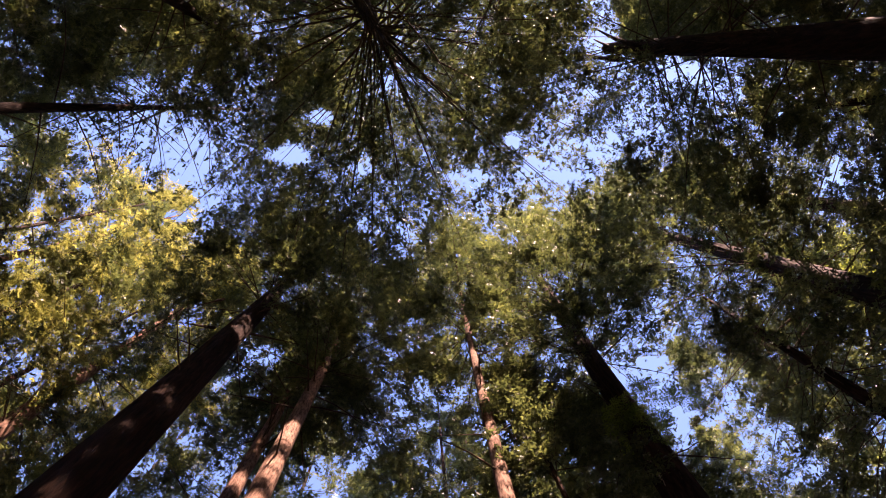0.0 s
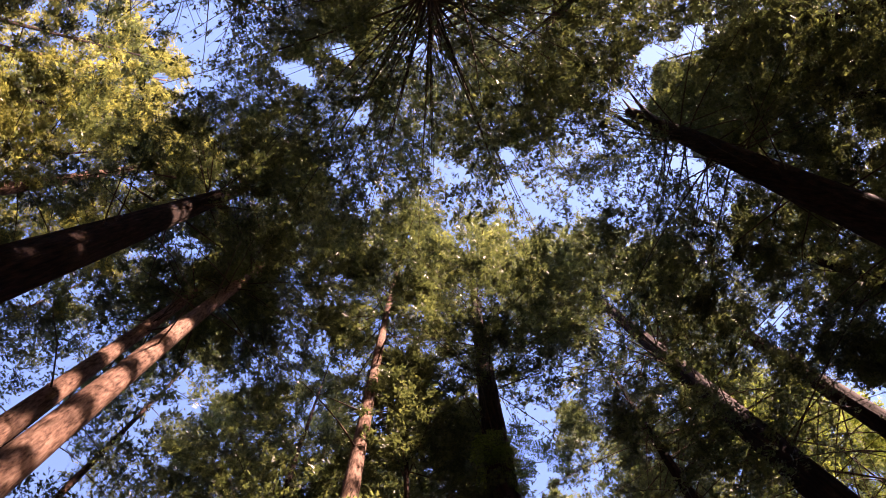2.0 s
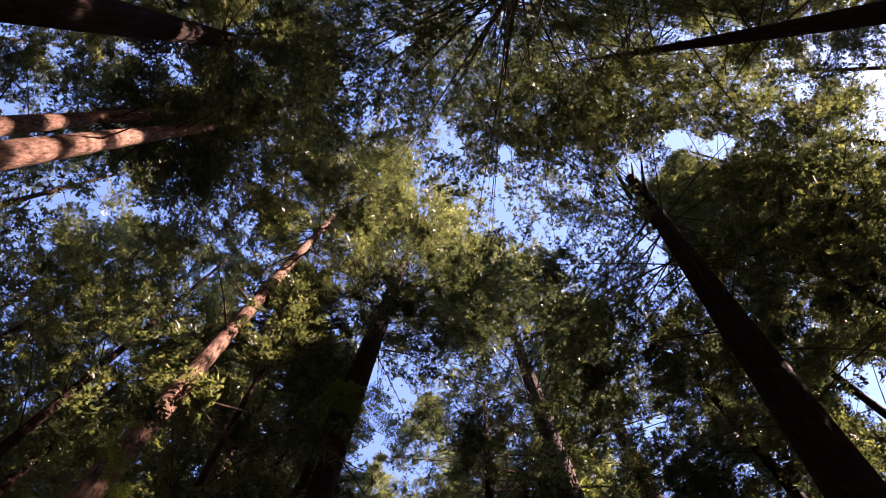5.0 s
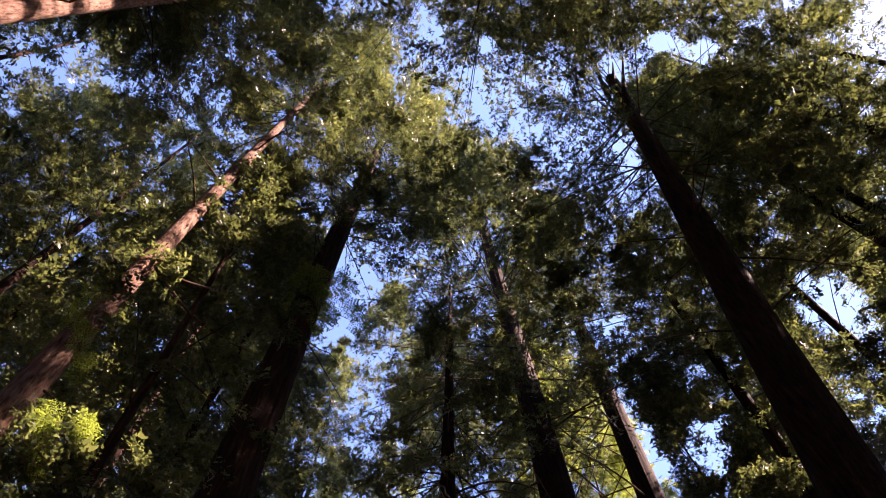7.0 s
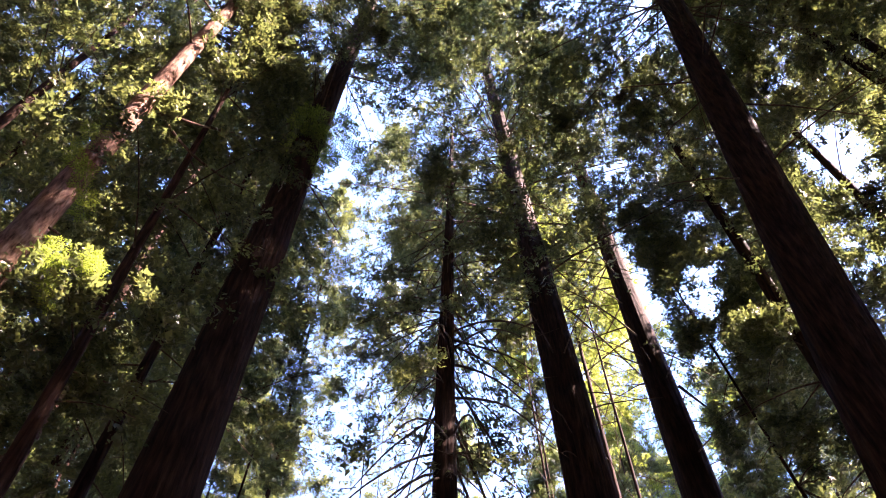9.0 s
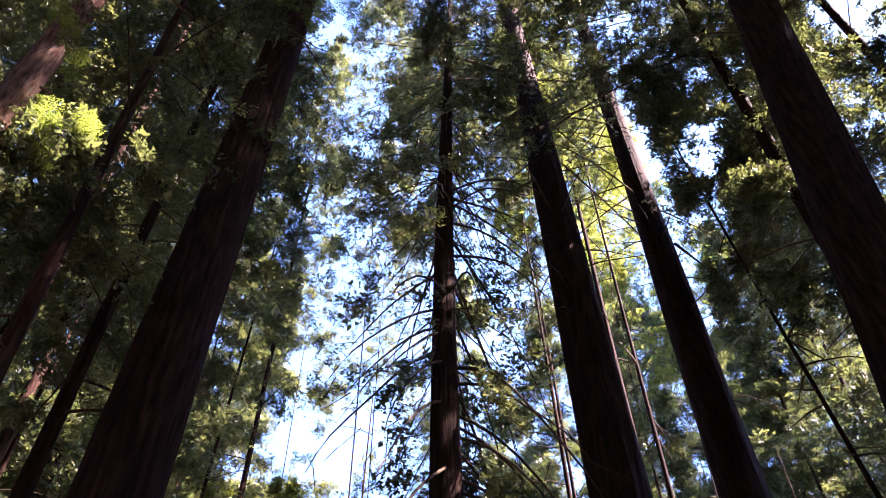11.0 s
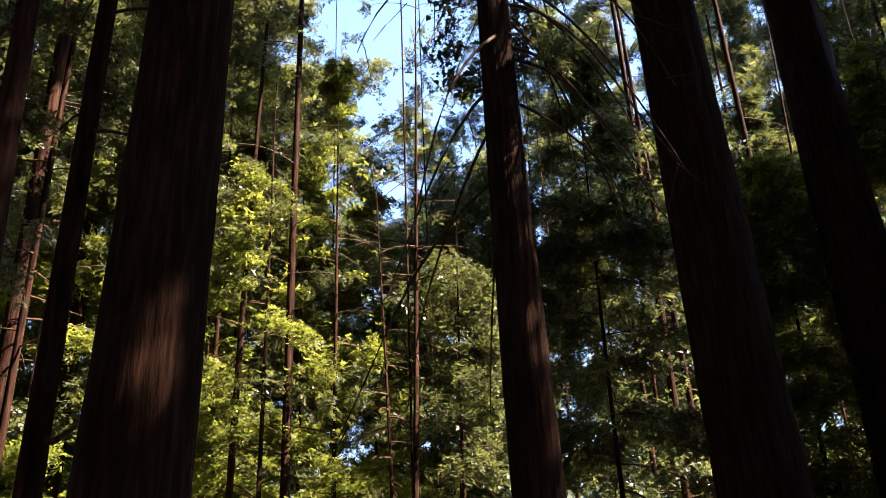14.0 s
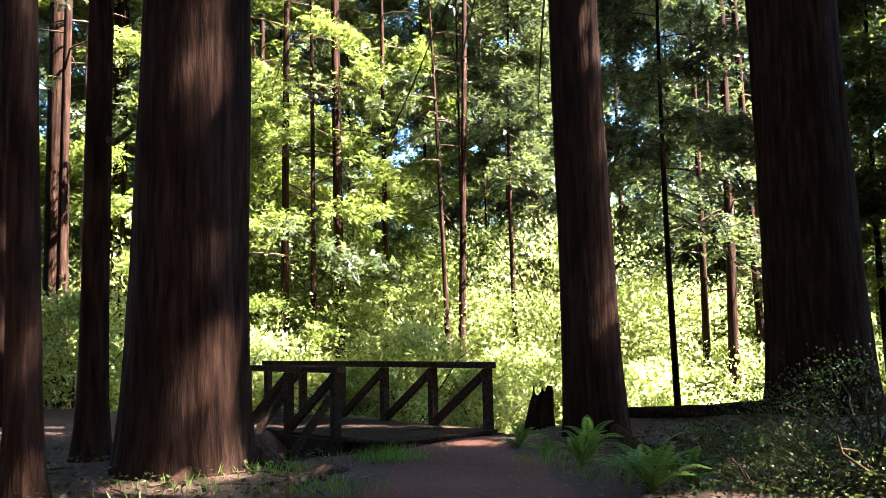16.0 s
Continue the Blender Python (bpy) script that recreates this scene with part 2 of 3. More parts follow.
BEAMS += [(place(9.9, 14.0, z), 0.13) for z in (3.4, 4.3, 5.2, 6.1, 8.4)] + [(place(23.4, 17.2, z), 0.3) for z in (24, 28, 32, 35)] + [(place(32.4, 21.3, z), 0.35) for z in (11, 30)]
BEAMS += [(place(1.5, 11.7, 0), 0.4), (place(-1.0, 10.3, 0), 0.3), (place(12.7, 9.1, 0.4), 0.5), (place(9.0, 12.4, 0.3), 0.4), (place(-18, 9.6, 0), 0.3), (place(25, 11, 1.2), 0.6), (place(22, 9.5, 0.4), 0.5), (place(28, 8.5, 0.8), 0.6), (place(22.8, 10.3, 0.9), 0.4), (place(17, 8.8, 0.1), 0.4)]
BEAMS += [(Vector(c), r) for c, r in (((-5, 27, 2), 2.0), ((0, 30, 2), 3.0), ((4, 33, 8), 3.5), ((-10, 34, 6), 3.5), ((0, 38, 10), 4.0), ((5, 27, 2), 3.0))]
BEAMS += [(place(a, 33, z), 4.5) for a in (24, 31) for z in (42, 49, 56)]
BEAMS += [(place(a, 13.3, 0), 0.3) for a in (-0.4, 1.0, 2.4)] + [(place(0.9, 15.6, 0.1), 0.4)]
BEAMS += [(place(-27, 31, z), 2.0) for z in (8, 15, 22)]
BEAMS += [(place(a, 24, z), 2.5) for a, z in ((-38, 18), (-38, 25), (-38, 32), (-30, 16), (-30, 24))]
BEAMS += [(Vector(c), r) for c, r in (((11.5, 19, 42), 3.2), ((11.5, 19, 50), 3.2), ((8, 17, 47), 2.6))]
BEAMS += [(place(-116, 20, z), 4.0) for z in (38, 47, 56)]
BEAMS += [(Vector(c), 1.3 * r) for c, r in (((-7, 29, 5), 3.5), ((-3, 31, 9), 4.0), ((2, 35, 5), 3.5), ((6, 31, 4), 3.0), ((-9, 31, 12), 3.5), ((10, 28, 3), 2.5), ((-2, 33, 18), 3.5), ((15, 30, 5), 2.5), ((6.5, 26, 0.5), 3.0), ((8, 28, 3), 3.0), ((-13, 27, 5), 3.0))]
# trunks kept in the camera's sight by removing leaves before them: foot, lean, lowest and highest point, half the width
# cleared
IN_SIGHT = [(place(31.3, 22), (0, 0), 0, 40, 1.3), (place(23.1, 18), (-0.02, 0), 0, 31, 1.1), (place(9.6, 14.4), (0.006, 0), 0, 22, 0.6), (place(-16.4, 11.4), (0.025, 0), 0, 20, 1.0), ((9.5, 10.8), (0.007, -0.145), 0, 34, 1.0)]
BEAM_FEET, BEAM_R = np.array([c for c, r in BEAMS]), np.array([r for c, r in BEAMS])


def opened(p, rng):
    """True where a leaf at p stays: the camera's sky gaps, its sight of some trunks and the sun's beams are kept clear.
    """
    keep = np.ones(len(p), bool)
    sw = np.array(SUN_WAY)
    for foot, r in zip(BEAM_FEET, BEAM_R):
        away = p - foot
        far = away @ sw
        side = np.linalg.norm(away - far[:, None] * sw, axis=1)
        keep &= ~((far > 3.5 + r) & (side < r * rng.uniform(0.75, 1.15, len(p))))
    q = p - EYE_POINT
    for (fx, fy, *_), (lx, ly), z0, z1, half in IN_SIGHT:
        d = math.hypot(fx, fy)
        along = (q[:, 0] * fx + q[:, 1] * fy) / d
        g = d / np.maximum(along, 0.5)
        z = EYE_POINT[2] + q[:, 2] * g
        off = np.abs((q[:, 0] * fy - q[:, 1] * fx) / d * g - (lx * z * fy - ly * z * fx) / d)
        keep &= ~((along > 2) & (along < d - 0.5) & (z > z0) & (z < z1 + rng.normal(0, 2, len(p))) & (off < half * rng.uniform(0.7, 1.1, len(p))))
    rag = 0.3 * np.sin(p[:, 0] * 2.3 + p[:, 2] * 1.3) * np.sin(p[:, 1] * 2.1 - p[:, 2]) + rng.normal(0, 0.12, len(p))
    cell = np.floor(p / 0.7 + 0.15 * rng.standard_normal(p.shape))       # sprays stay or go whole
    luck = np.abs(np.sin(cell @ np.array([12.9898, 78.233, 37.719])) * 43758.5453) % 1.0
    for way, u, v, w, h, share in VIEW_GAPS:
        ahead = q @ way
        d = np.hypot(q @ u / w, q @ v / h) / np.maximum(ahead, 0.1) + rag
        keep &= ~((ahead > 6) & (d < 1) & (luck < share))
    return keep


def leaves_mesh(name, pos, way, size, mat, rng, wide=0.42, tilt=0.7, plain=False):
    """Small pointed leaf sprays: kites at pos that point along way."""
    n = len(pos)
    way = way / (np.linalg.norm(way, axis=1)[:, None] + 1e-9)
    nrm = np.array([[0, 0, 1.0]]) + tilt * rng.standard_normal((n, 3))
    side = np.cross(way, nrm)
    side /= np.linalg.norm(side, axis=1)[:, None] + 1e-9
    L = size[:, None]
    a = pos
    tip = pos + way * L
    mid = pos + way * L * 0.45 + np.cross(side, way) * L * rng.normal(0, 0.12, (n, 1))
    if plain:       # far leaves: one pointed face each
        v = np.stack([a + side * L * wide * 0.5, tip, a - side * L * wide * 0.5], 1).reshape(-1, 3)
        return mesh_of(name, v, np.arange(3 * n).reshape(-1, 3), mat)
    v = np.stack([a, mid + side * L * wide * 0.5, tip, mid - side * L * wide * 0.5], 1).reshape(-1, 3)
    f = np.arange(4 * n).reshape(-1, 4)
    return mesh_of(name, v, f, mat)


def crown_leaves(rng, base, line, hb, ht, R, nb, ntw, nl, leaf, rise=0.1, droop=0.35, low=0.5, power=0.7, inner=0.2, hang=0.3, spread=(0, 360)):
    """Leaves in sprays along twigs along drooping branches. Returns places, ways, sizes and the branch lines."""
    z, cx, cy, r = line
    u = np.sort(rng.random(nb))
    h = hb + (ht - hb) * u
    prof = np.minimum(1, low + u / 0.25 * (1 - low)) * (1 - u * 0.97) ** power
    L = R * prof * rng.uniform(0.65, 1.12, nb)
    az = np.radians(rng.uniform(*spread, nb))
    ox, oy = np.interp(h, z, cx) + base[0], np.interp(h, z, cy) + base[1]
    e0 = rise + 0.45 * u + rng.normal(0, 0.1, nb)
    dr = droop * rng.uniform(0.6, 1.4, nb)
    out = np.stack([np.cos(az), np.sin(az), np.zeros(nb)], -1)
    org = np.stack([ox, oy, h + base[2]], -1)

    def at(t):      # t (nb, k) -> places (nb, k, 3)
        p = org[:, None] + out[:, None] * (L[:, None] * t)[..., None]
        p[..., 2] += L[:, None] * (e0[:, None] * t - dr[:, None] * t * t)
        return p
    tk = inner + (1 - inner) * rng.random((nb, ntw)) ** 0.75
    p0 = at(tk)
    sgn = rng.choice([-1.0, 1.0], (nb, ntw))
    perp = np.stack([-np.sin(az), np.cos(az), np.zeros(nb)], -1)
    lt = L[:, None] * 0.36 * (1.15 - 0.75 * tk) * rng.uniform(0.6, 1.2, (nb, ntw)) + 0.3
    tw = out[:, None] * 0.65 + perp[:, None] * sgn[..., None] * rng.uniform(0.3, 1.1, (nb, ntw, 1)) + rng.normal(0, 0.16, (nb, ntw, 3))
    tw /= np.linalg.norm(tw, axis=-1, keepdims=True)
    v = rng.random((nb, ntw, nl)) ** 0.8
    pos = p0[:, :, None] + tw[:, :, None] * (v * lt[..., None])[..., None]
    pos[..., 2] -= hang * lt[..., None] * v ** 2
    pos = pos + rng.normal(0, leaf * 0.55, pos.shape)
    way = tw[:, :, None] + rng.normal(0, 0.55, pos.shape)
    way[..., 2] -= 0.25
    size = leaf * rng.uniform(0.5, 1.6, v.shape)
    ts = np.linspace(0, 1, 6)[None].repeat(nb, 0)
    return pos.reshape(-1, 3), way.reshape(-1, 3), size.ravel(), at(ts), L


def conifer(name, label, base, h, r0, hb, R, sides=28, nb=70, ntw=14, nl=30, leaf=0.3, lean=(0, 0), mat=BARK, leafmat=LEAF, flare=0.5, bow=0.15, dead=14, limbs=26, seed=0, group="", top=0.12, crown_top=None, plain=True, tilt=0.7, wide=0.7, far=False, **kw):
    """A tall conifer: trunk, single limbs, dead lower branches and a crown of small leaf sprays."""
    rng = np.random.default_rng(seed)
    base = Vector((base[0], base[1], float(height(base[0], base[1]))))
    tree = tagged(new(name), label, "tree", group)
    tree.location = base
    me, line = trunk_mesh(h, r0, mat, rng, flare, top, lean, bow, 12 if far else sides, 20 if far else 46 if sides < 40 else 90)
    child("trunk", me, tree)
    pos, way, size, lines, L = crown_leaves(rng, (0, 0, 0), line, hb, crown_top or h * 1.01, R, nb, ntw, nl, leaf, **kw)
    keep = opened(pos + np.array(base) + way / (np.linalg.norm(way, axis=1)[:, None] + 1e-9) * (0.6 * size)[:, None], rng)
    if keep.any():
        child("crown", leaves_mesh("crown", pos[keep], way[keep], 1.3 * size[keep], leafmat, rng, wide, tilt, plain), tree)["kind"] = "stuff"
    pick = np.linspace(0, nb - 1, min(limbs, nb)).astype(int)
    for i in pick:
        rr = np.linspace(0.014 + 0.004 * L[i], 0.006, 6)
        child("limb", mesh_of("limb", *tube(lines[i], rr, 5), TWIG, True), tree)
    z, cx, cy, r = line
    for i in range(dead):
        hh = hb - (hb * 0.42) * rng.random() ** 1.6
        a, ln = rng.uniform(0, 6.28), rng.uniform(0.6, 0.34 * R + 1.2)
        t = np.linspace(0, 1, 6)[:, None]
        o = np.array([np.interp(hh, z, cx), np.interp(hh, z, cy), hh])
        p = o + t * ln * np.array([math.cos(a), math.sin(a), rng.uniform(-0.25, 0.3)]) + t * t * ln * np.array([0, 0, -rng.uniform(0.1, 0.6)]) + rng.normal(0, 0.03, (6, 3)) * t
        child("dead_branch", mesh_of("dead_branch", *tube(p, np.linspace(0.035, 0.008, 6), 5), TWIG, True), tree)
    return tree


# ---- ground ----
rings = np.concatenate([np.linspace(0.0, 30, 76)[1:], np.geomspace(31, 3000, 26)])
na = 180
aa = np.linspace(0, 2 * np.pi, na, endpoint=False)
gx, gy = rings[:, None] * np.sin(aa), rings[:, None] * np.cos(aa)
gz = height(gx, gy)
gv = np.concatenate([[[0, 0, float(height(0, 0))]], np.stack([gx, gy, gz], -1).reshape(-1, 3)])
i = 1 + np.arange(len(rings) - 1)[:, None] * na
j = np.arange(na)[None]
k = (j + 1) % na
gf = np.stack([i + j, i + na + j, i + na + k, i + k], -1).reshape(-1, 4)
gcap = np.stack([np.zeros(na // 2, int), 1 + np.arange(0, na, 2), 1 + np.arange(1, na, 2), 1 + np.arange(2, na + 2, 2) % na], -1)
ground = new("ground", mesh_of("ground", gv, np.concatenate([gf, gcap]), DUFF, True))
tagged(ground, "brown forest floor of needles and soil", "ground", kind="structure")

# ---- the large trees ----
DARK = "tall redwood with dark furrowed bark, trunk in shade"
LIT = "tall redwood with sunlit pinkish scaly bark"


def redwood(label, base, h, r0, hb, R, **kw):
    return conifer("redwood_tree", label, base, h, r0, hb, R, **kw)


def airy(az, el, d):
    """A place fitted to the camera's view at that azimuth and height angle, d metres off in plan."""
    return place(az, d, 1.55 + d * math.tan(radians(el)))


def bough(tree, name, points, r0, r1=0.008, mat=TWIG, label=""):
    """A bent branch through a few places, as a part of its tree."""
    pts = np.array([p - tree.location for p in points])
    t = np.linspace(0, len(pts) - 1, 9)
    line = np.stack([np.interp(t, range(len(pts)), pts[:, k]) for k in range(3)], -1)
    soft = line.copy()
    soft[1:-1] = (line[:-2] + 2 * line[1:-1] + line[2:]) / 4
    return child(name, mesh_of(name, *tube(soft, np.linspace(r0, r1, 9), 6), mat, True), tree, label)


def sprays(tree, foot, tip, n, reach, leaf, mat, rng, label):
    """A bough whose end carries flat feathery sprays of young needles."""
    limb = bough(tree, "limb", [foot, foot.lerp(tip, 0.5) + Vector((0, 0, 0.25)), tip], 0.03)
    tip = np.array(tip - tree.location)
    pos, way = [], []
    for i in range(n):
        c = tip + rng.normal(0, reach * 0.4, 3) * (1, 1, 0.7)
        a = rng.uniform(0, 6.28)
        d = np.array([math.cos(a), math.sin(a), rng.uniform(-0.6, 0.1)])
        side = np.array([-math.sin(a), math.cos(a), 0])
        for s in (-1, 1):
            for q in np.linspace(0.1, 1, 6):        # side twigs, shorter towards the tip, with paired leaflets
                root, out = c + d * q * reach * 0.6, d * 0.8 + s * side + rng.normal(0, 0.12, 3)
                out /= np.linalg.norm(out)
                over = np.cross(out, [0, 0, 1.0])
                for u in np.linspace(0.0, 1, 6):
                    at = root + out * u * reach * 0.34 * (1.15 - 0.6 * q)
                    for w in (-1, 1):
                        pos.append(at)
                        way.append(out * 0.8 + w * over + rng.normal(0, 0.15, 3))
    pos, way = np.array(pos), np.array(way)
    child("spray", leaves_mesh("spray", pos, way, leaf * rng.uniform(0.7, 1.3, len(pos)), mat, rng, 0.34, 0.35), limb, label)["kind"] = "stuff"


rg = np.random.default_rng(77)
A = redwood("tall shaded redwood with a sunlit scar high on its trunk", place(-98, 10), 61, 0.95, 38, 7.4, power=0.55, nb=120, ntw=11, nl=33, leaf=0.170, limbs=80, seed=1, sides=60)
B1 = redwood("slender redwood with banded sunlit bark, close to its twin", place(-81, 12), 56, 0.5, 36, 5.0, nb=80, ntw=11, nl=33, leaf=0.170, limbs=50, mat=BARK_SUNLIT, seed=2)
B2 = redwood("slender redwood with pale sunlit bark, close to its twin", place(-76.7, 10), 60, 0.5, 36, 7.4, power=0.5, nb=105, ntw=11, nl=33, leaf=0.170, limbs=70, mat=BARK_SUNLIT, seed=3)
C = redwood("thin redwood with scaly sunlit bark", place(-37.5, 9), 76, 0.32, 42, 6.2, power=0.45, nb=110, ntw=11, nl=33, leaf=0.184, limbs=60, mat=BARK_SUNLIT, seed=4)
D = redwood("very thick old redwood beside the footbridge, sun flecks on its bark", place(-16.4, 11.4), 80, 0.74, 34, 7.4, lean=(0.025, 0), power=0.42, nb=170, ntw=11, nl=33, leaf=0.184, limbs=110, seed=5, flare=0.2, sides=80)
E = redwood("very thick redwood rising behind the bushes, bark darkened for shade", place(23.1, 18), 84, 0.93, 30, 9.0, lean=(-0.02, 0), power=0.5, nb=260, ntw=12, nl=33, leaf=0.2, limbs=110, seed=6, flare=0.15, low=0.95, inner=0.1, sides=72)
F = redwood("thick straight redwood with reddish bark darkened for shade", place(31.3, 22), 80, 0.9, 32, 8.0, nb=190, ntw=11, nl=33, leaf=0.2, limbs=80, seed=7, sides=60, low=0.9)
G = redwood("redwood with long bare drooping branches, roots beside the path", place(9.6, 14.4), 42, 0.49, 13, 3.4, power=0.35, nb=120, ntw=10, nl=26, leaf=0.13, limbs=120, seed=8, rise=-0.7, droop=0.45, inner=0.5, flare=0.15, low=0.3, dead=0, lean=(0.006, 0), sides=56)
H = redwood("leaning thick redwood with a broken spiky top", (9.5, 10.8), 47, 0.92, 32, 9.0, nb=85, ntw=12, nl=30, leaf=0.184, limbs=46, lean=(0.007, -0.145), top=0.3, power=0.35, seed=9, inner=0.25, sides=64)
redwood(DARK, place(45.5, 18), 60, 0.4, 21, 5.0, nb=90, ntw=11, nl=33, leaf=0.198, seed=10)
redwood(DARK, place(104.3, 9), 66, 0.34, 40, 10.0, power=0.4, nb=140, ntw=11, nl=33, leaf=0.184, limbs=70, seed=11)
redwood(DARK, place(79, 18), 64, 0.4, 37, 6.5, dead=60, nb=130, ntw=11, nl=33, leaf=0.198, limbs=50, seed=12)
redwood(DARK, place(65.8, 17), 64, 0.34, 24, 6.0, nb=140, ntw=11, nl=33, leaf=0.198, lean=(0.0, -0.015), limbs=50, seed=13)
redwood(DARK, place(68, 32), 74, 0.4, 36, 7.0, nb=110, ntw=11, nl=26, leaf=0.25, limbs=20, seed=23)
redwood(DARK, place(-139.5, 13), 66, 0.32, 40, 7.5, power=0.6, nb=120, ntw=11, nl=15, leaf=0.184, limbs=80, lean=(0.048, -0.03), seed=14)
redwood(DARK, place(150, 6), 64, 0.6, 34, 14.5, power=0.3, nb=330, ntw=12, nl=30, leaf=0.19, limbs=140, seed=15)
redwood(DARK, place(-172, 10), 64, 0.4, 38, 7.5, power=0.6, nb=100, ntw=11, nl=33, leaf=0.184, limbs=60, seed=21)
redwood(LIT, place(-108.5, 18), 74, 0.6, 32, 8.0, nb=150, ntw=11, nl=33, leaf=0.198, limbs=50, mat=BARK_SUNLIT, leafmat=LEAF_SUNLIT, seed=16)
redwood(LIT, place(-127, 22), 78, 0.4, 34, 9.0, nb=150, ntw=11, nl=33, leaf=0.221, limbs=50, mat=BARK_SUNLIT, leafmat=LEAF_SUNLIT, seed=17)
redwood(DARK, place(116, 17), 64, 0.4, 33, 6.5, nb=80, ntw=11, nl=30, leaf=0.25, seed=22)
SLIM = "slim dark redwood beside the thick one"
N1 = redwood(SLIM, place(-21.9, 12.6), 40, 0.195, 13, 4.0, nb=80, nl=34, ntw=12, leaf=0.13, dead=5, seed=18, lean=(0.014, 0), sides=40)
N2 = redwood(SLIM, place(-25.5, 9.9), 40, 0.18, 12, 4.0, nb=80, nl=34, ntw=12, leaf=0.13, dead=5, seed=19, lean=(-0.028, 0), sides=40)

# single boughs that stand out against the crowns
for pts in ([(-36.9, 64.5), (-29.4, 63.4), (-22.8, 63.1), (-18.1, 63.1)], [(-35.0, 64.5), (-29.4, 65.3), (-23.0, 66.3)]):
    bough(C, "dead_branch", [airy(a, e, 9.0) for a, e in pts], 0.05)
for pts in ([(21.3, 66.7), (14.9, 67.4), (10.1, 68.7)], [(20.7, 65.1), (15.0, 64.4), (10.6, 62.7)], [(20.6, 63.7), (16.3, 62.9), (12.8, 61.8)], [(21.0, 61.4), (17.7, 60.7), (14.2, 58.9)], [(20.7, 56.7), (17.8, 56.3)]):
    bough(E, "dead_branch", [airy(a, e, 17.6) for a, e in pts], 0.07)
for pts in ([(33.0, 61.0), (36.4, 59.5), (38.9, 57.1)], [(33.6, 59.3), (35.5, 56.8), (37.1, 54.2)], [(32.9, 50.3), (34.5, 48.6), (35.7, 47.0)]):
    bough(F, "dead_branch", [airy(a, e, 21.6) for a, e in pts], 0.07)
for pts in ([(-105.3, 73.9), (-107.2, 72.5)], [(-101.6, 72.3), (-106.9, 70.8)], [(-95.7, 73.6), (-84.6, 75.0)], [(-97.2, 75.5), (-83.5, 78.0)]):
    bough(A, "dead_branch", [airy(a, e, 10.0) for a, e in pts], 0.06)
bough(B2, "dead_branch", [airy(-76.1, 77.3, 10), airy(-64.4, 78.0, 9.4), airy(-39.8, 78.4, 9.0)], 0.06)
for pts in ([(63.9, 76.2), (66.9, 77.4), (71.0, 78.2)], [(64.9, 75.7), (68.2, 76.5), (72.2, 77.1)], [(65.1, 75.0), (69.4, 76.0), (74.7, 76.7)]):
    bough(H, "spike", [airy(a, e, 10.6) for a, e in pts], 0.16, 0.03, BARK, "bare broken spike")
PALE_TWIG = bark("bleached_twig", (0.25, 0.2, 0.16), (0.4, 0.33, 0.27), (0.5, 0.42, 0.35), ridge=20, run=6, depth=0.005)
for pts in ([(-15.5, 65.8), (-14.6, 65.2), (-15.0, 64.5), (-15.5, 63.8)], [(-15.1, 64.6), (-13.2, 64.6)], [(-15.2, 65.0), (-15.4, 64.2)]):
    bough(D, "twig", [airy(a, e, 10.72) for a, e in pts], 0.035, 0.012, PALE_TWIG, "bare bleached twig")
bough(N1, "dead_branch", [airy(-21.7, 12.9, 12.5), airy(-21.0, 12.4, 12.4), airy(-19.8, 13.4, 12.3)], 0.07, 0.03)
YOUNG = "bright yellow-green young sprays"
for a, e in ((-32.3, 53.8), (-33.6, 52.8), (-38.5, 60.8), (-37.4, 57.6)):
    sprays(C, airy(-37.5, e + 1, 9.0), airy(a, e, 8.6), 5, 0.62, 0.06, YOUNG_LEAF, rg, YOUNG)
for a, e in ((-11.4, 68.6), (-14.6, 68.6), (-9.7, 67.6), (-7.6, 79.6)):
    sprays(D, airy(-15.5, e + 0.5, 10.9), airy(a, e, 10.2), 6, 0.95, 0.095, YOUNG_LEAF, rg, YOUNG)

for i in range(46):
    z0, a = 10 + 15 * (i / 46) ** 0.9, rg.uniform(0, 6.28)
    out, fall = rg.uniform(2.0, 3.8), rg.uniform(0.9, 1.4) * (1.5 - 0.8 * i / 46)
    foot = Vector((G.location.x + 0.006 * z0, G.location.y, z0))
    way = Vector((math.cos(a), math.sin(a), 0))
    line = [foot + way * out * k + Vector((0, 0, -out * fall * k ** 1.7)) + Vector(rg.normal(0, 0.05, 3)) for k in (0, 0.3, 0.6, 0.85, 1)]
    twig = bough(G, "dead_branch", line, 0.04, 0.01)
    for k in (0.45, 0.65, 0.8, 0.95):
        b = line[0].lerp(line[4], k) + Vector((0, 0, -0.06))
        bough(G, "twig", [b, b + Vector(rg.normal(0, 0.28, 3)) + way * 0.25 + Vector((0, 0, -0.35))], 0.013, 0.005)

# slim trunks beyond the creek: azimuth, distance, height, radius, crown foot, crown radius, lean
BEYOND = [
    (-6.8, 31, 70, 0.19, 15, 5.0, 0.004), (-10.4, 30, 48, 0.15, 14, 3.6, 0.02), (0.3, 29, 20, 0.11, 12, 1.8, -0.03),
    (0.9, 29, 31, 0.14, 17, 3.0, 0.03), (18.1, 27, 44, 0.17, 7, 4.2, 0.004), (20.0, 31, 48, 0.15, 9, 4.4, -0.02),
    (26.7, 28, 56, 0.15, 30, 4.2, -0.006), (-23.8, 28, 50, 0.16, 18, 4.0, 0.01), (-22.7, 31, 52, 0.15, 19, 4.0, 0.01), (42.3, 20, 34, 0.11, 19, 2.8, -0.087),
]
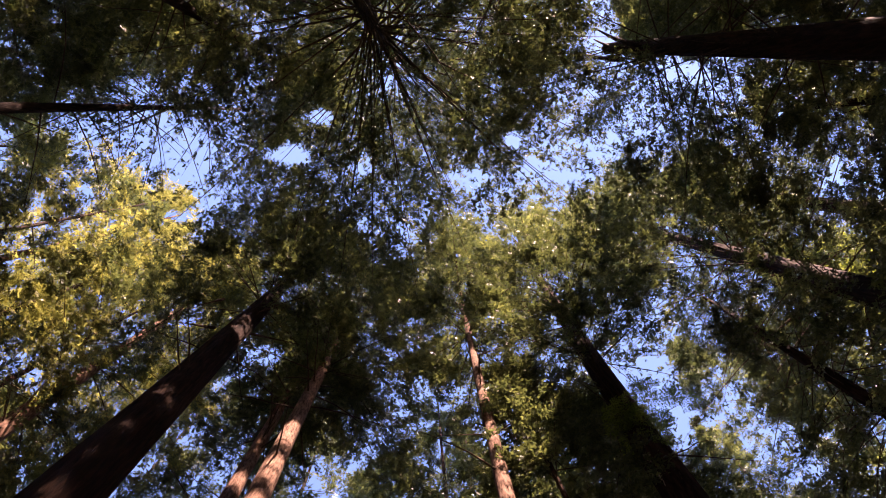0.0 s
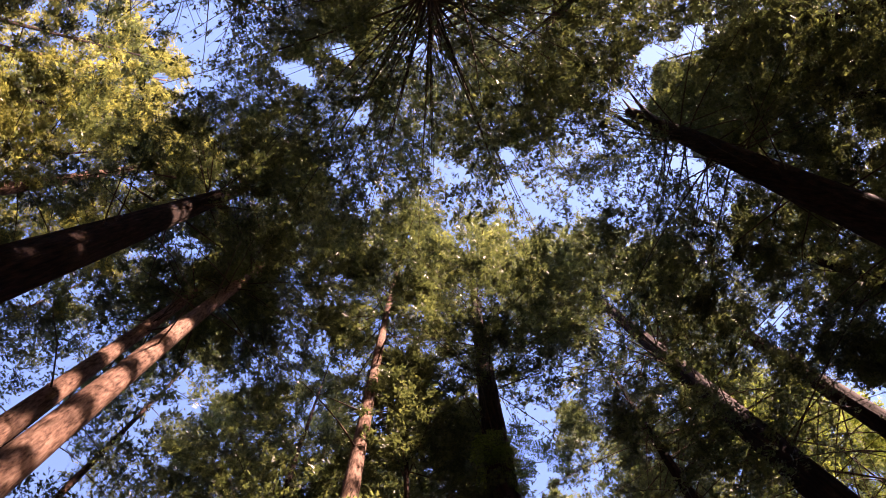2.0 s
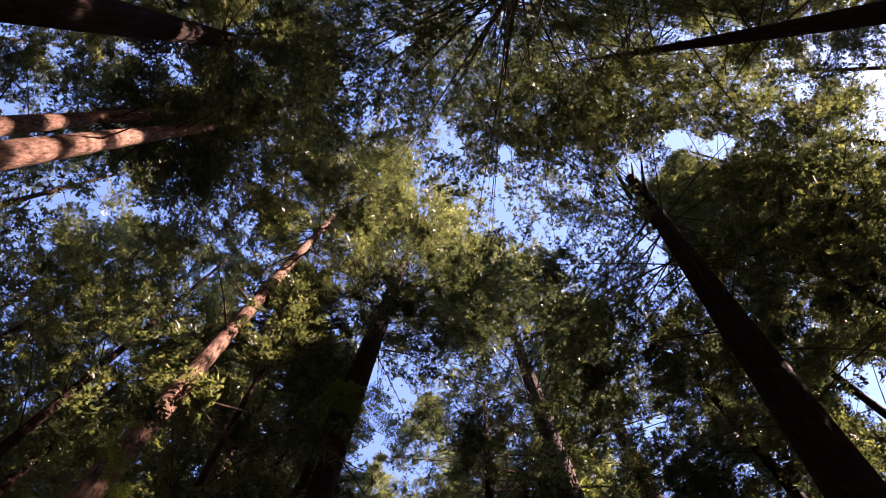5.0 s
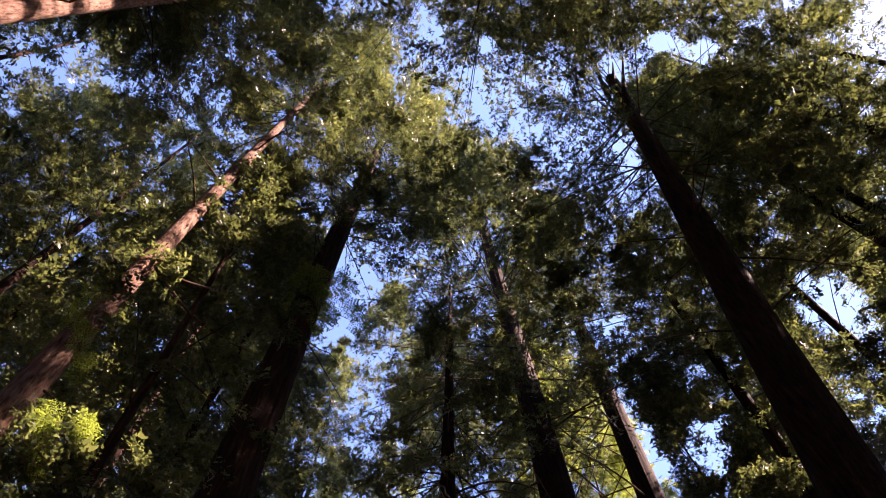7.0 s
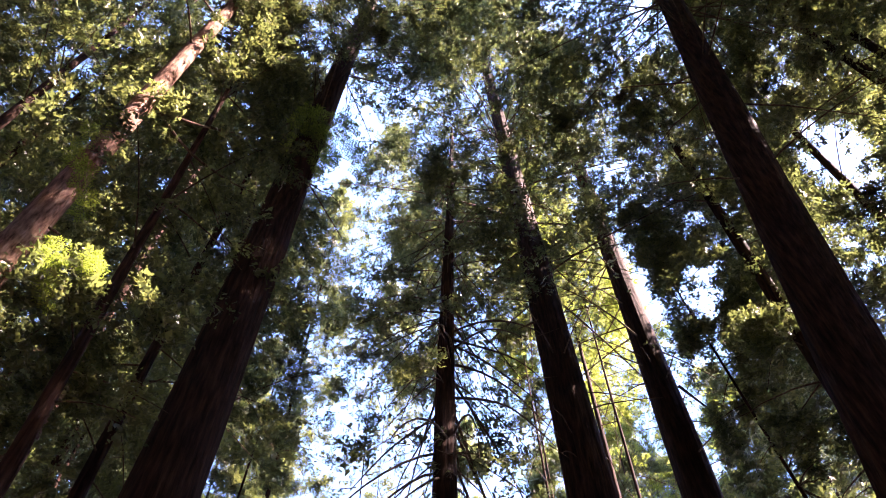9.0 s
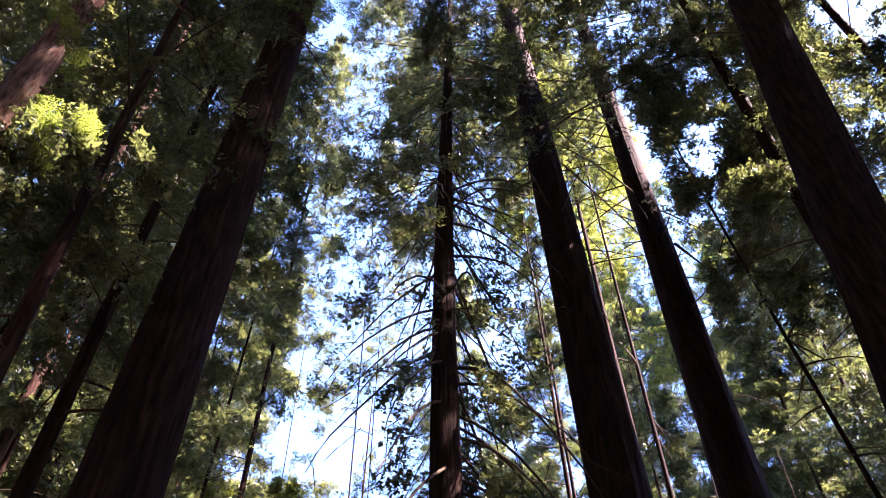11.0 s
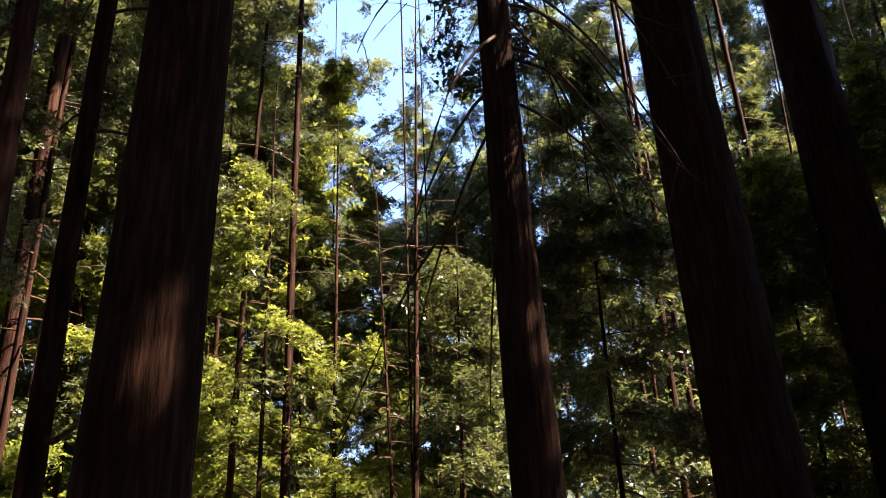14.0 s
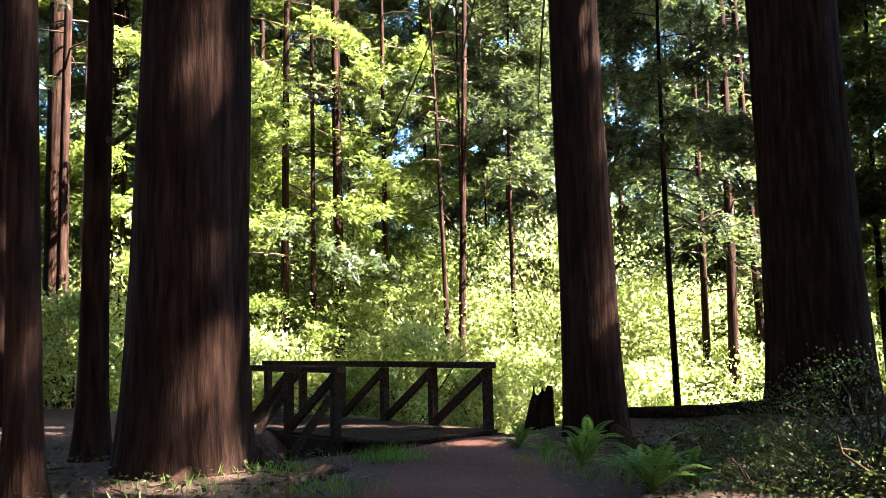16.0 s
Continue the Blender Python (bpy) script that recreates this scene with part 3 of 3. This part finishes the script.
for n, (az, d, h, r0, hb, R, lean) in enumerate(BEYOND):
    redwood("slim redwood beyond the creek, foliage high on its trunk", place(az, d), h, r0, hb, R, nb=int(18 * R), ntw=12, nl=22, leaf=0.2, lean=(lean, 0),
            mat=BARK_SUNLIT if n == 8 else BARK, limbs=20, dead=16, seed=40 + n, group="slim trunks beyond the creek", flare=0.25)

# shaded conifers between the thick trunks, branches far down; the first two wear the sunlit needle colour
for n, (az, d, h, r0, hb, R) in enumerate([(27.0, 22.8, 15, 0.11, 4, 2.8), (35.6, 24, 18, 0.13, 4, 3.2), (4.8, 31, 21, 0.12, 9, 3.0), (16.6, 27.5, 24, 0.13, 9, 3.8)]):
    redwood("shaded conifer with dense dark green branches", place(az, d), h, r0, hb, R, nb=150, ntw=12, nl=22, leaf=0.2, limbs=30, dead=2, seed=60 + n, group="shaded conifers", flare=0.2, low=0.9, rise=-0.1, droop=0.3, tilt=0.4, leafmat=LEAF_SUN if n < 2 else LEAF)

# ---- woods all round ----
wr = random.Random(4)
count = 0
SPOTS = [(50, 24, 0), (58, 21, 0), (36, 64, 1), (46.8, 45, 1), (41, 50, 1), (36.3, 56, 1), (1.2, 31, 1), (-18, 21, 0), (-14.5, 22, 0), (21.5, 29, 1), (24.5, 30, 1), (30.5, 35, 1), (32, 37, 1), (9, 26, 1), (-27, 20, 0), (34.5, 56, 2), (38, 59, 2), (41.5, 57, 2), (45, 60, 2), (49, 62, 2), (36.5, 76, 3), (43, 78, 3), (3, 37, 1), (-4, 41, 2), (11, 54, 3), (15, 57, 3), (19, 52, 3), (22, 60, 3), (26, 55, 3), (29, 58, 3), (-14, 50, 3), (-19, 52, 3), (-24, 50, 3), (-28, 54, 3), (2.5, 60, 3), (6, 56, 3), (-31, 25, 0), (-37, 23, 0), (-44, 22, 0), (-50, 25, 0), (-57, 22, 0), (-24, 29, 0), (13, 66, 3), (17, 70, 3), (24, 68, 3), (33, 66, 3), (39, 70, 3), (-7, 49, 3), (-10, 46, 3), (-16, 44, 3), (-21.5, 45, 3)]   # first six added for shade, others fill the camera's view, some hidden behind thick trunks
for ring, (d0, d1, step) in enumerate([(17, 25, 10), (25, 33, 8), (36, 48, 6), (55, 85, 4.5)]):
    az = -180.0
    while az < 180:
        az += step * wr.uniform(0.7, 1.3)
        d = wr.uniform(d0, d1)
        front = -42 < az < 52
        p = place(az, d)
        if (ring > 0 and not front) or (ring < 3 and -9 < az < 8) or (ring == 0 and -30 < az < 44):
            continue
        if p.x > 1.5 and 23.5 < p.y + 0.268 * p.x < 46 and p.x < 75:     # kept treeless towards the sun, to light the bushes along the creek
            continue
        SPOTS.append((az, d, ring))
for az, d, ring in SPOTS:
    front = -42 < az < 52
    p = place(az, d)
    count += 1
    hh = (wr.uniform(56, 68), wr.uniform(60, 76), wr.uniform(56, 74), wr.uniform(46, 62))[ring]
    if ring == 3 and -5 < az < 9:
        hh = wr.uniform(42, 50)
    foot = (wr.uniform(22, 28), wr.uniform(5, 9) if front else 28, wr.uniform(3, 6) if front else 30, 2)[ring]
    if ring == 3 and az > 9:
        hh = wr.uniform(52, 68)
    if az == 1.2:
        hh = 86
    if count <= 2:
        foot = 11
    elif count <= 15:
        foot = 27 if count in (8, 9, 15) else (20, 50, 14, 12)[count - 3] if count < 7 else 40
    girth, reach = 0.05 if -9 < az < 9 else wr.uniform(0.22, 0.42) if ring < 2 else wr.uniform(0.10, 0.17), wr.uniform(5, 7.5) + (1.5 if ring == 3 or az == 1.2 else 0)
    if ring == 0 and 54 < az < 66 and az != 58:     # left out to fit the camera's view: no trunk crosses the bright gap
        continue
    redwood("redwood deeper in the woods, foliage far down its trunk", p, hh, girth, foot, reach,
            nb=160 if count in (1, 3, 4, 5, 6) else (85 if -60 < az < 0 else 40 if 55 < az < 125 or -150 < az < -90 else 70, 90, 80, 100)[ring], ntw=11, nl=(24 if -60 < az < -20 else 9 if abs(az) > 125 else 20, 18, 16, 11)[ring], leaf=0.36 if count < 7 else (0.175 if -60 < az < -20 else 0.38 if abs(az) > 125 else 0.23, 0.27, 0.37, 0.52)[ring], limbs=14 if ring < 2 else 0, dead=3 if ring < 2 else 0,
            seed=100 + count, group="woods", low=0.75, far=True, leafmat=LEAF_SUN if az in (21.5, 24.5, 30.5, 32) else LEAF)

# unseen trees added to the sides and behind, thick down to the ground, to block light
for n in range(44):
    az = 56 + n * 6.0 + wr.uniform(-2, 2)
    d = wr.uniform(29, 42)
    p = place(az, d)
    if p.x > 7 and 23.5 < p.y + 0.268 * p.x < 50:
        continue
    redwood("unseen redwood added to block light, foliage down to the ground", p, wr.uniform(48, 60), 0.4, 2.0, wr.uniform(6, 8), nb=90, ntw=10, nl=10, leaf=0.8,
            limbs=0, dead=0, seed=900 + n, group="woods", low=0.9, far=True)

# ---- understorey ----
def bush(name, label, base, h, R, stems, clumps, per, leaf, mat, seed, group="", flat=0.8, plain=False):
    """A leafy bush: bent stems from one foot, leaves in clumps round their ends."""
    rng = np.random.default_rng(seed)
    ob = tagged(new(name), label, "bush", group)
    ob.location = (base[0], base[1], float(height(base[0], base[1])) - 0.05)
    for i in range(stems):
        a, k = rng.uniform(0, 6.28), rng.uniform(0.3, 0.9)
        end = np.array([math.cos(a) * R * k, math.sin(a) * R * k, h * rng.uniform(0.6, 0.95)])
        t = np.linspace(0, 1, 6)[:, None]
        line = end * t * np.array([1, 1, 0]) * t ** 0.4 + np.array([0, 0, end[2]]) * t + rng.normal(0, 0.04 * R, (6, 3)) * t
        child("stem", mesh_of("stem", *tube(line, np.linspace(0.012 * h + 0.012, 0.01, 6), 5), TWIG, True), ob)
    a, u, w = rng.uniform(0, 6.28, clumps), rng.random(clumps) ** 0.8, rng.random(clumps) ** 0.45
    prof = np.sin(np.clip(u * 0.92 + 0.1, 0, 1) * np.pi) ** 0.6
    c = np.stack([np.cos(a) * R * prof * w, np.sin(a) * R * prof * w, h * u], -1)
    cs = R * rng.uniform(0.10, 0.26, clumps)
    pos = c[:, None] + rng.normal(0, 1, (clumps, per, 3)) * cs[:, None, None] * np.array([1, 1, 0.45])
    pos[..., 2] = np.maximum(pos[..., 2], 0.05)
    way = rng.normal(0, 1, pos.shape) + (pos - np.array([0, 0, h * 0.4])) / R
    n = clumps * per
    child("foliage", leaves_mesh("foliage", pos.reshape(-1, 3), way.reshape(-1, 3), leaf * rng.uniform(0.6, 1.4, n), mat, rng, 0.62, flat, plain), ob)["kind"] = "stuff"
    return ob


def sapling(label, az, d, h, R, seed, mat=LEAF_SUN, nb=120, leaf=0.19, foot=0.8):
    conifer("young_conifer", label, place(az, d), h, 0.005 * h, foot, R, nb=nb, ntw=12, nl=22, leaf=leaf, mat=BARK, leafmat=mat, flare=0.2, dead=0, limbs=40,
            seed=seed, rise=-0.1, droop=0.25, low=0.95, power=0.75, tilt=0.4, hang=0.2, group="young conifers beyond the creek", far=True)


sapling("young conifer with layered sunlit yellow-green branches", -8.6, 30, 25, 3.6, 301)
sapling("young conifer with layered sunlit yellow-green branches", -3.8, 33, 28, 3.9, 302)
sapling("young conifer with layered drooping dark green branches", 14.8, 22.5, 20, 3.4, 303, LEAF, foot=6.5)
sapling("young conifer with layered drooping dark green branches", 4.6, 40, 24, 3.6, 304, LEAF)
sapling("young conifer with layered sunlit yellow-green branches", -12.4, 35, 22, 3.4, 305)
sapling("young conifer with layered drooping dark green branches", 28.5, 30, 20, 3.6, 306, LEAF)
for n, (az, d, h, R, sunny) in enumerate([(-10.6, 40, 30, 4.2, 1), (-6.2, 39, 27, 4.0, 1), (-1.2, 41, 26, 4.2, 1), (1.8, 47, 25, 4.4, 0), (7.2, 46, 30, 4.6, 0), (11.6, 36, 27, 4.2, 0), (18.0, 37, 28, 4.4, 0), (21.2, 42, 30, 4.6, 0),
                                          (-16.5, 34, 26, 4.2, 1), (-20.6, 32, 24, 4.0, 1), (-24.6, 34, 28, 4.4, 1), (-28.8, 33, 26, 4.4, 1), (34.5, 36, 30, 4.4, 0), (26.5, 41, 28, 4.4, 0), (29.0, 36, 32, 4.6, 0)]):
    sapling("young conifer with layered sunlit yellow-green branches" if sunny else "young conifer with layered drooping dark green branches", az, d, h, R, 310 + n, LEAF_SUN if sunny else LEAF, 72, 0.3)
br = random.Random(9)
k = 0
for d, hs, step in ((27, (2.0, 3.6), 3.6), (33, (4.5, 7.5), 3.6), (43, (6, 10), 3.4), (60, (7, 12), 4.6)):
    az = -33.0
    while az < 35:
        az += step * br.uniform(0.8, 1.2)
        k += 1
        h = br.uniform(*hs)
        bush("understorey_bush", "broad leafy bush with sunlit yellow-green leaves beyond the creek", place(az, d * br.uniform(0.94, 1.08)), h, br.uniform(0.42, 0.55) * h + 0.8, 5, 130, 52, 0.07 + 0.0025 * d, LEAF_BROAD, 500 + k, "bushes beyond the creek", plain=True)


# ---- the path and the footbridge ----
TIMBER = bark("weathered_backlit_timber", (0.018, 0.011, 0.008), (0.055, 0.033, 0.023), (0.11, 0.072, 0.05), ridge=18, run=18, depth=0.008)
PATH = soil("trodden_earth", (0.045, 0.014, 0.008), (0.135, 0.040, 0.021), (0.23, 0.082, 0.046))
cl = np.array([[0.5, -6, 3.0], [0.4, 2, 3.0], [0.3, 7, 2.7], [0.2, 8.6, 2.5], [0.25, 10.3, 2.3], [0.3, 11.9, 2.1], [-0.15, 14.1, 2.0]])
tt = np.linspace(0, 6, 70)
px, py, pw = (np.interp(tt, range(7), cl[:, k]) for k in range(3))
across = np.linspace(-0.5, 0.5, 13)
X = px[:, None] + across * (pw * (1 + 0.05 * np.sin(tt * 6)))[:, None]
Y = py[:, None] + 0 * across
Z = height(X, Y) + 0.03 - 0.14 * np.abs(across) ** 2 * 1.2
pv = np.stack([X, Y, Z], -1).reshape(-1, 3)
i, j = np.arange(69)[:, None] * 13, np.arange(12)[None]
path = new("path", mesh_of("path", pv, np.stack([i + j, i + j + 1, i + j + 14, i + j + 13], -1).reshape(-1, 4), PATH, True))
tagged(path, "trodden reddish-brown earth path to the footbridge", "path", kind="structure")


def beam_mesh(name, size, mat, bevel=0.012):
    bm = bmesh.new()
    bmesh.ops.create_cube(bm, size=1.0, matrix=Matrix.Diagonal((*size, 1)))
    bmesh.ops.bevel(bm, geom=bm.edges[:], offset=bevel, segments=1, affect="EDGES")
    me = bpy.data.meshes.new(name)
    bm.to_mesh(me)
    bm.free()
    me.materials.append(mat)
    return me


def between(p, q, roll=0.0):
    """The pose of a beam whose long axis x runs from p to q, upright."""
    d = (q - p).normalized()
    s = (Vector((0, 0, 1)) if abs(d.z) < 0.99 else ALONG).cross(d).normalized()
    m = Matrix((d, s, d.cross(s))).transposed().to_4x4()
    return Matrix.Translation((p + q) / 2) @ m


ALONG, OVER = Vector((-0.69, 0.72, 0)).normalized(), Vector((-0.72, -0.69, 0)).normalized()
START, DECK, BAY, SPAN = Vector((0.7, 14.88, 0)), 0.02, 1.36, 2.17
bridge = tagged(new("footbridge"), "weathered timber footbridge with braced railings over the creek gully", "bridge")
bridge.location = (START.x, START.y, DECK)


def timber(name, p, q, w, h):
    m = between(p, q)
    ob = child(name, beam_mesh(name, ((q - p).length, w, h), TIMBER), bridge)
    ob.matrix_local = Matrix.Translation(-bridge.location) @ m
    return ob


for side in (0.0, SPAN):
    bays = 4 if side else 5
    foot = START + OVER * side + ALONG * ((5 - bays) * BAY) + Vector((0, 0, DECK))
    up = Vector((0, 0, 1))
    timber("rail", foot - ALONG * 0.15 + up * 1.07, foot + ALONG * (bays * BAY + 0.15) + up * 1.07, 0.15, 0.11)
    timber("stringer", foot - ALONG * 0.3 - up * 0.2, foot + ALONG * (bays * BAY + 0.3) - up * 0.2, 0.2, 0.28)
    for n in range(bays + 1):
        a = foot + ALONG * (n * BAY)
        timber("post", a - up * 0.3, a + up * 1.01, 0.14, 0.14)
        if n < bays:
            timber("brace", a + up * 0.93 + ALONG * 0.06, a + ALONG * (BAY - 0.06) + up * 0.06, 0.09, 0.14)
        if side and n < 3:
            timber("outrigger", a + up * 0.62 + OVER * 0.09, a + OVER * 0.95 - up * 0.32, 0.1, 0.12)
            timber("sleeper", a - OVER * 0.2 - up * 0.4, a + OVER * 1.05 - up * 0.4, 0.14, 0.16)
plank_me = beam_mesh("plank", (0.185, SPAN + 0.1, 0.055), TIMBER, 0.01)
for n in range(37):
    ob = child("plank", plank_me, bridge)
    c = START + OVER * (SPAN / 2) + ALONG * (-0.08 + n * 0.198) + Vector((0, 0, DECK - 0.03 + wr.uniform(-0.006, 0.006)))
    ob.matrix_local = Matrix.Translation(-bridge.location) @ Matrix.Translation(c) @ Matrix((ALONG, Vector((-ALONG.y, ALONG.x, 0)), Vector((0, 0, 1)))).transposed().to_4x4()

# ---- low things on the forest floor ----
FERN = leafage("fern_fronds", (0.07, 0.13, 0.022), (0.14, 0.23, 0.045), (0.23, 0.31, 0.08), 0.5)


def frond_mesh(length, rng):
    """An arching frond: a stalk with paired narrow leaflets."""
    n = 26
    t = np.linspace(0.12, 1, n)
    line = np.stack([t * length * 0.8, 0 * t, length * (0.95 * t - 0.62 * t ** 2.2)], -1)
    tan = np.gradient(line, axis=0)
    tan /= np.linalg.norm(tan, axis=1)[:, None]
    wide = 0.15 * length * np.sin(np.pi * np.clip(t * 0.9 + 0.12, 0, 1)) ** 0.7
    vs, fs = [], []
    for s in (-1, 1):
        tipv = line + tan * wide[:, None] * 0.25 + np.array([0, s, -0.12]) * wide[:, None]
        for a in range(n):
            k = len(vs)
            w = tan[a] * length * 0.018
            vs += [line[a] - w, (line[a] + tipv[a]) / 2 - w + np.array([0, 0, 0.012]), tipv[a], (line[a] + tipv[a]) / 2 + w + np.array([0, 0, 0.012])]
            fs.append([k, k + 1, k + 2, k + 3])
    sv, sf = tube(np.concatenate([[[0, 0, 0]], line[::5]]), np.linspace(0.007, 0.002, 1 + len(line[::5])), 4)
    return mesh_of("frond", np.concatenate([vs, sv]), np.concatenate([fs, sf + len(vs)]), FERN)


NEAR = 0.87


def fern(az, d, size, n, seed, label):
    rng = np.random.default_rng(seed)
    p = place(az, d * NEAR)
    ob = tagged(new("sword_fern"), label, "fern", "ferns beside the path")
    ob.location = (p.x, p.y, float(height(p.x, p.y)))
    kinds = [frond_mesh(size * k, rng) for k in (0.8, 1.0, 1.15)]
    for i in range(n):
        f = child("frond", kinds[i % 3], ob)
        f.rotation_euler = (rng.normal(0, 0.12), rng.uniform(-0.75, 0.1), i * 2.4 + rng.normal(0, 0.2))
    return ob


fern(12.9, 10.4, 0.72, 20, 1, "bright green sword fern at the path's edge")
fern(15.3, 10.9, 0.5, 13, 2, "small sword fern half in shade")
fern(8.6, 12.4, 0.55, 14, 3, "sword fern with upright fronds beside the path")
fern(9.0, 14.6, 0.55, 12, 4, "sword fern at the foot of the redwood")
fern(4.6, 15.0, 0.42, 10, 5, "small sword fern near the bridge's end")
fern(6.3, 13.6, 0.35, 9, 6, "small sword fern half in shade")

SHRUB = leafage("shaded_huckleberry_leaves", (0.018, 0.030, 0.009), (0.042, 0.062, 0.018), (0.11, 0.135, 0.045), 0.4, 0.15)
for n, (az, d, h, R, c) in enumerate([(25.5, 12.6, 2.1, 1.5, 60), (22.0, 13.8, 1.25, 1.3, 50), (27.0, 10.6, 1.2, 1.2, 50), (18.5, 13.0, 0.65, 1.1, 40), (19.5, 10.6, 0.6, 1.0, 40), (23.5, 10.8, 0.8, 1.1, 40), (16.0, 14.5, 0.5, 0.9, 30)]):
    bush("huckleberry_bush", "huckleberry bush coloured dark for shade, with a few sunlit twigs", place(az, d * NEAR), h * 0.62, R, 12, c, 42, 0.038, SHRUB, 700 + n, "bushes beside the path")

gr = np.random.default_rng(12)
pos, way, size = [], [], []
for az, d, r, n in ((-4.2, 13.6, 0.55, 420), (-7.9, 10.6, 0.5, 200), (-11.0, 12.4, 0.5, 160), (-2.5, 13.2, 0.3, 90), (9.5, 11.6, 0.6, 160), (6.8, 13.0, 0.5, 120), (-16.5, 11.2, 0.8, 120)):
    c = place(az, d * NEAR)
    xy = np.array([c.x, c.y]) + gr.normal(0, r * 0.55, (n, 2))
    pos.append(np.column_stack([xy, height(xy[:, 0], xy[:, 1])]))
    way.append(np.column_stack([gr.normal(0, 0.35, (n, 2)), np.ones(n)]))
    size.append(gr.uniform(0.06, 0.2, n))
grass = new("grass", leaves_mesh("grass", np.concatenate(pos), np.concatenate(way), np.concatenate(size), FERN, gr, 0.09, 1.0))
tagged(grass, "sparse green grass tufts along the path", "grass", kind="stuff")

# leaf litter and low cover
n = 9000
la, ld = np.radians(gr.uniform(-34, 34, n)), gr.uniform(5, 17.5, n)
lx, ly = ld * np.sin(la), ld * np.cos(la)
keep = (np.abs(lx - 0.25) > 1.15) | (gr.random(n) < 0.12)
lx, ly = lx[keep], ly[keep]
n = len(lx)
LITTER = leafage("fallen_needles", (0.045, 0.028, 0.016), (0.12, 0.075, 0.045), (0.26, 0.18, 0.12), 0.15)
litter = new("leaf_litter", leaves_mesh("leaf_litter", np.column_stack([lx, ly, height(lx, ly) + 0.012]), np.column_stack([gr.normal(0, 1, (n, 2)), gr.normal(0.05, 0.12, n)]), gr.uniform(0.03, 0.13, n), LITTER, gr, 0.35, 0.25))
tagged(litter, "fallen brown needles and leaves on the soil", "litter", kind="stuff")
n = 2600
la, ld = np.radians(np.concatenate([gr.uniform(11, 32, n // 2), gr.uniform(-30, -8, n - n // 2)])), gr.uniform(8.2, 15, n)
lx, ly = ld * np.sin(la), ld * np.cos(la)
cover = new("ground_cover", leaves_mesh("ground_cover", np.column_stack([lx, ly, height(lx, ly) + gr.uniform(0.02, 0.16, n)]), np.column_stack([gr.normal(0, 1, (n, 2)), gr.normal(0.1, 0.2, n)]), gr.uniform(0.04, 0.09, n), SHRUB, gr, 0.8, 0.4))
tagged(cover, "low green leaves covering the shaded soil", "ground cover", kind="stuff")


def lying(name, label, category, points, r0, r1, mat, seed, sides=14):
    rng = np.random.default_rng(seed)
    pts = np.array([[p.x, p.y, float(height(p.x, p.y)) + z] for p, z in points])
    t = np.linspace(0, len(pts) - 1, 14)
    line = np.stack([np.interp(t, range(len(pts)), pts[:, k]) for k in range(3)], -1)
    line[1:-1] = (line[:-2] + 2 * line[1:-1] + line[2:]) / 4
    v, f = tube(line, np.linspace(r0, r1, 14), sides, 0.06, rng)
    ends = [list(range(sides))[::-1], list(range(len(v) - sides, len(v)))]
    me = bpy.data.meshes.new(name)
    me.from_pydata(v.tolist(), [], f.tolist() + ends)
    me.materials.append(mat)
    return tagged(new(name, me), label, category)


lying("bank_edge_log", "dark log shape standing for the creek bank's edge", "log", [(place(10.6, 16.8), 0.12), (place(15, 17.1), 0.1), (place(20.5, 17.7), 0.12)], 0.1, 0.14, BARK, 1)
ROOT = "brown root bared beside the path"
BARK_ROOT = bark("root_bark", (0.02, 0.010, 0.007), (0.08, 0.042, 0.028), (0.17, 0.10, 0.07), ridge=14, run=4.0, depth=0.02)
lying("tree_root", ROOT, "root", [(place(10.6, 14.2), 0.12), (place(12.2, 12.4), 0.05), (place(14.6, 10.6), 0.0), (place(15.4, 9.7), -0.06)], 0.11, 0.04, BARK_ROOT, 2, 8)
lying("tree_root", ROOT, "root", [(place(-6.6, 11.0), -0.02), (place(-7.9, 10.4), 0.1), (place(-9.6, 9.7), -0.06)], 0.07, 0.06, BARK_ROOT, 3, 8)
lying("tree_root", ROOT, "root", [(place(-12.4, 11.6), 0.25), (place(-11.0, 11.2), 0.05), (place(-9.8, 11.0), -0.04)], 0.16, 0.05, BARK_ROOT, 4, 8)
lying("tree_root", ROOT, "root", [(place(-16.2, 11.2), 0.2), (place(-16.6, 10.4), 0.02), (place(-18.4, 9.9), -0.05)], 0.14, 0.05, BARK, 5, 8)
for n in range(26):
    p = place(gr.uniform(-30, 30), gr.uniform(8.4, 13.5))
    q = p + Vector((gr.normal(0, 0.5), gr.normal(0, 0.3), 0))
    if abs(p.x - 0.3) > 1.4:
        lying("stick", "thin dead stick lying on the soil", "stick", [(p, 0.02), (p.lerp(q, 0.5), 0.035), (q, 0.02)], 0.014, 0.007, TWIG, 20 + n, 5)
st = tagged(new("stump"), "dark broken stump beside the redwood's foot", "stump")
sp = place(6.1, 16.2)
st.location = (sp.x, sp.y, float(height(sp.x, sp.y)))
me, _ = trunk_mesh(0.98, 0.24, BARK, np.random.default_rng(5), 0.35, 0.72, (0.05, 0), 0.03, 18, 14)
top = np.array([v.co.z for v in me.vertices]).max()
for v in me.vertices:       # a splintered, uneven top
    if v.co.z > top - 0.02:
        v.co.z += 0.07 * math.sin(3.1 * math.atan2(v.co.y, v.co.x)) + gr.uniform(-0.12, 0.1)
child("trunk", me, st)
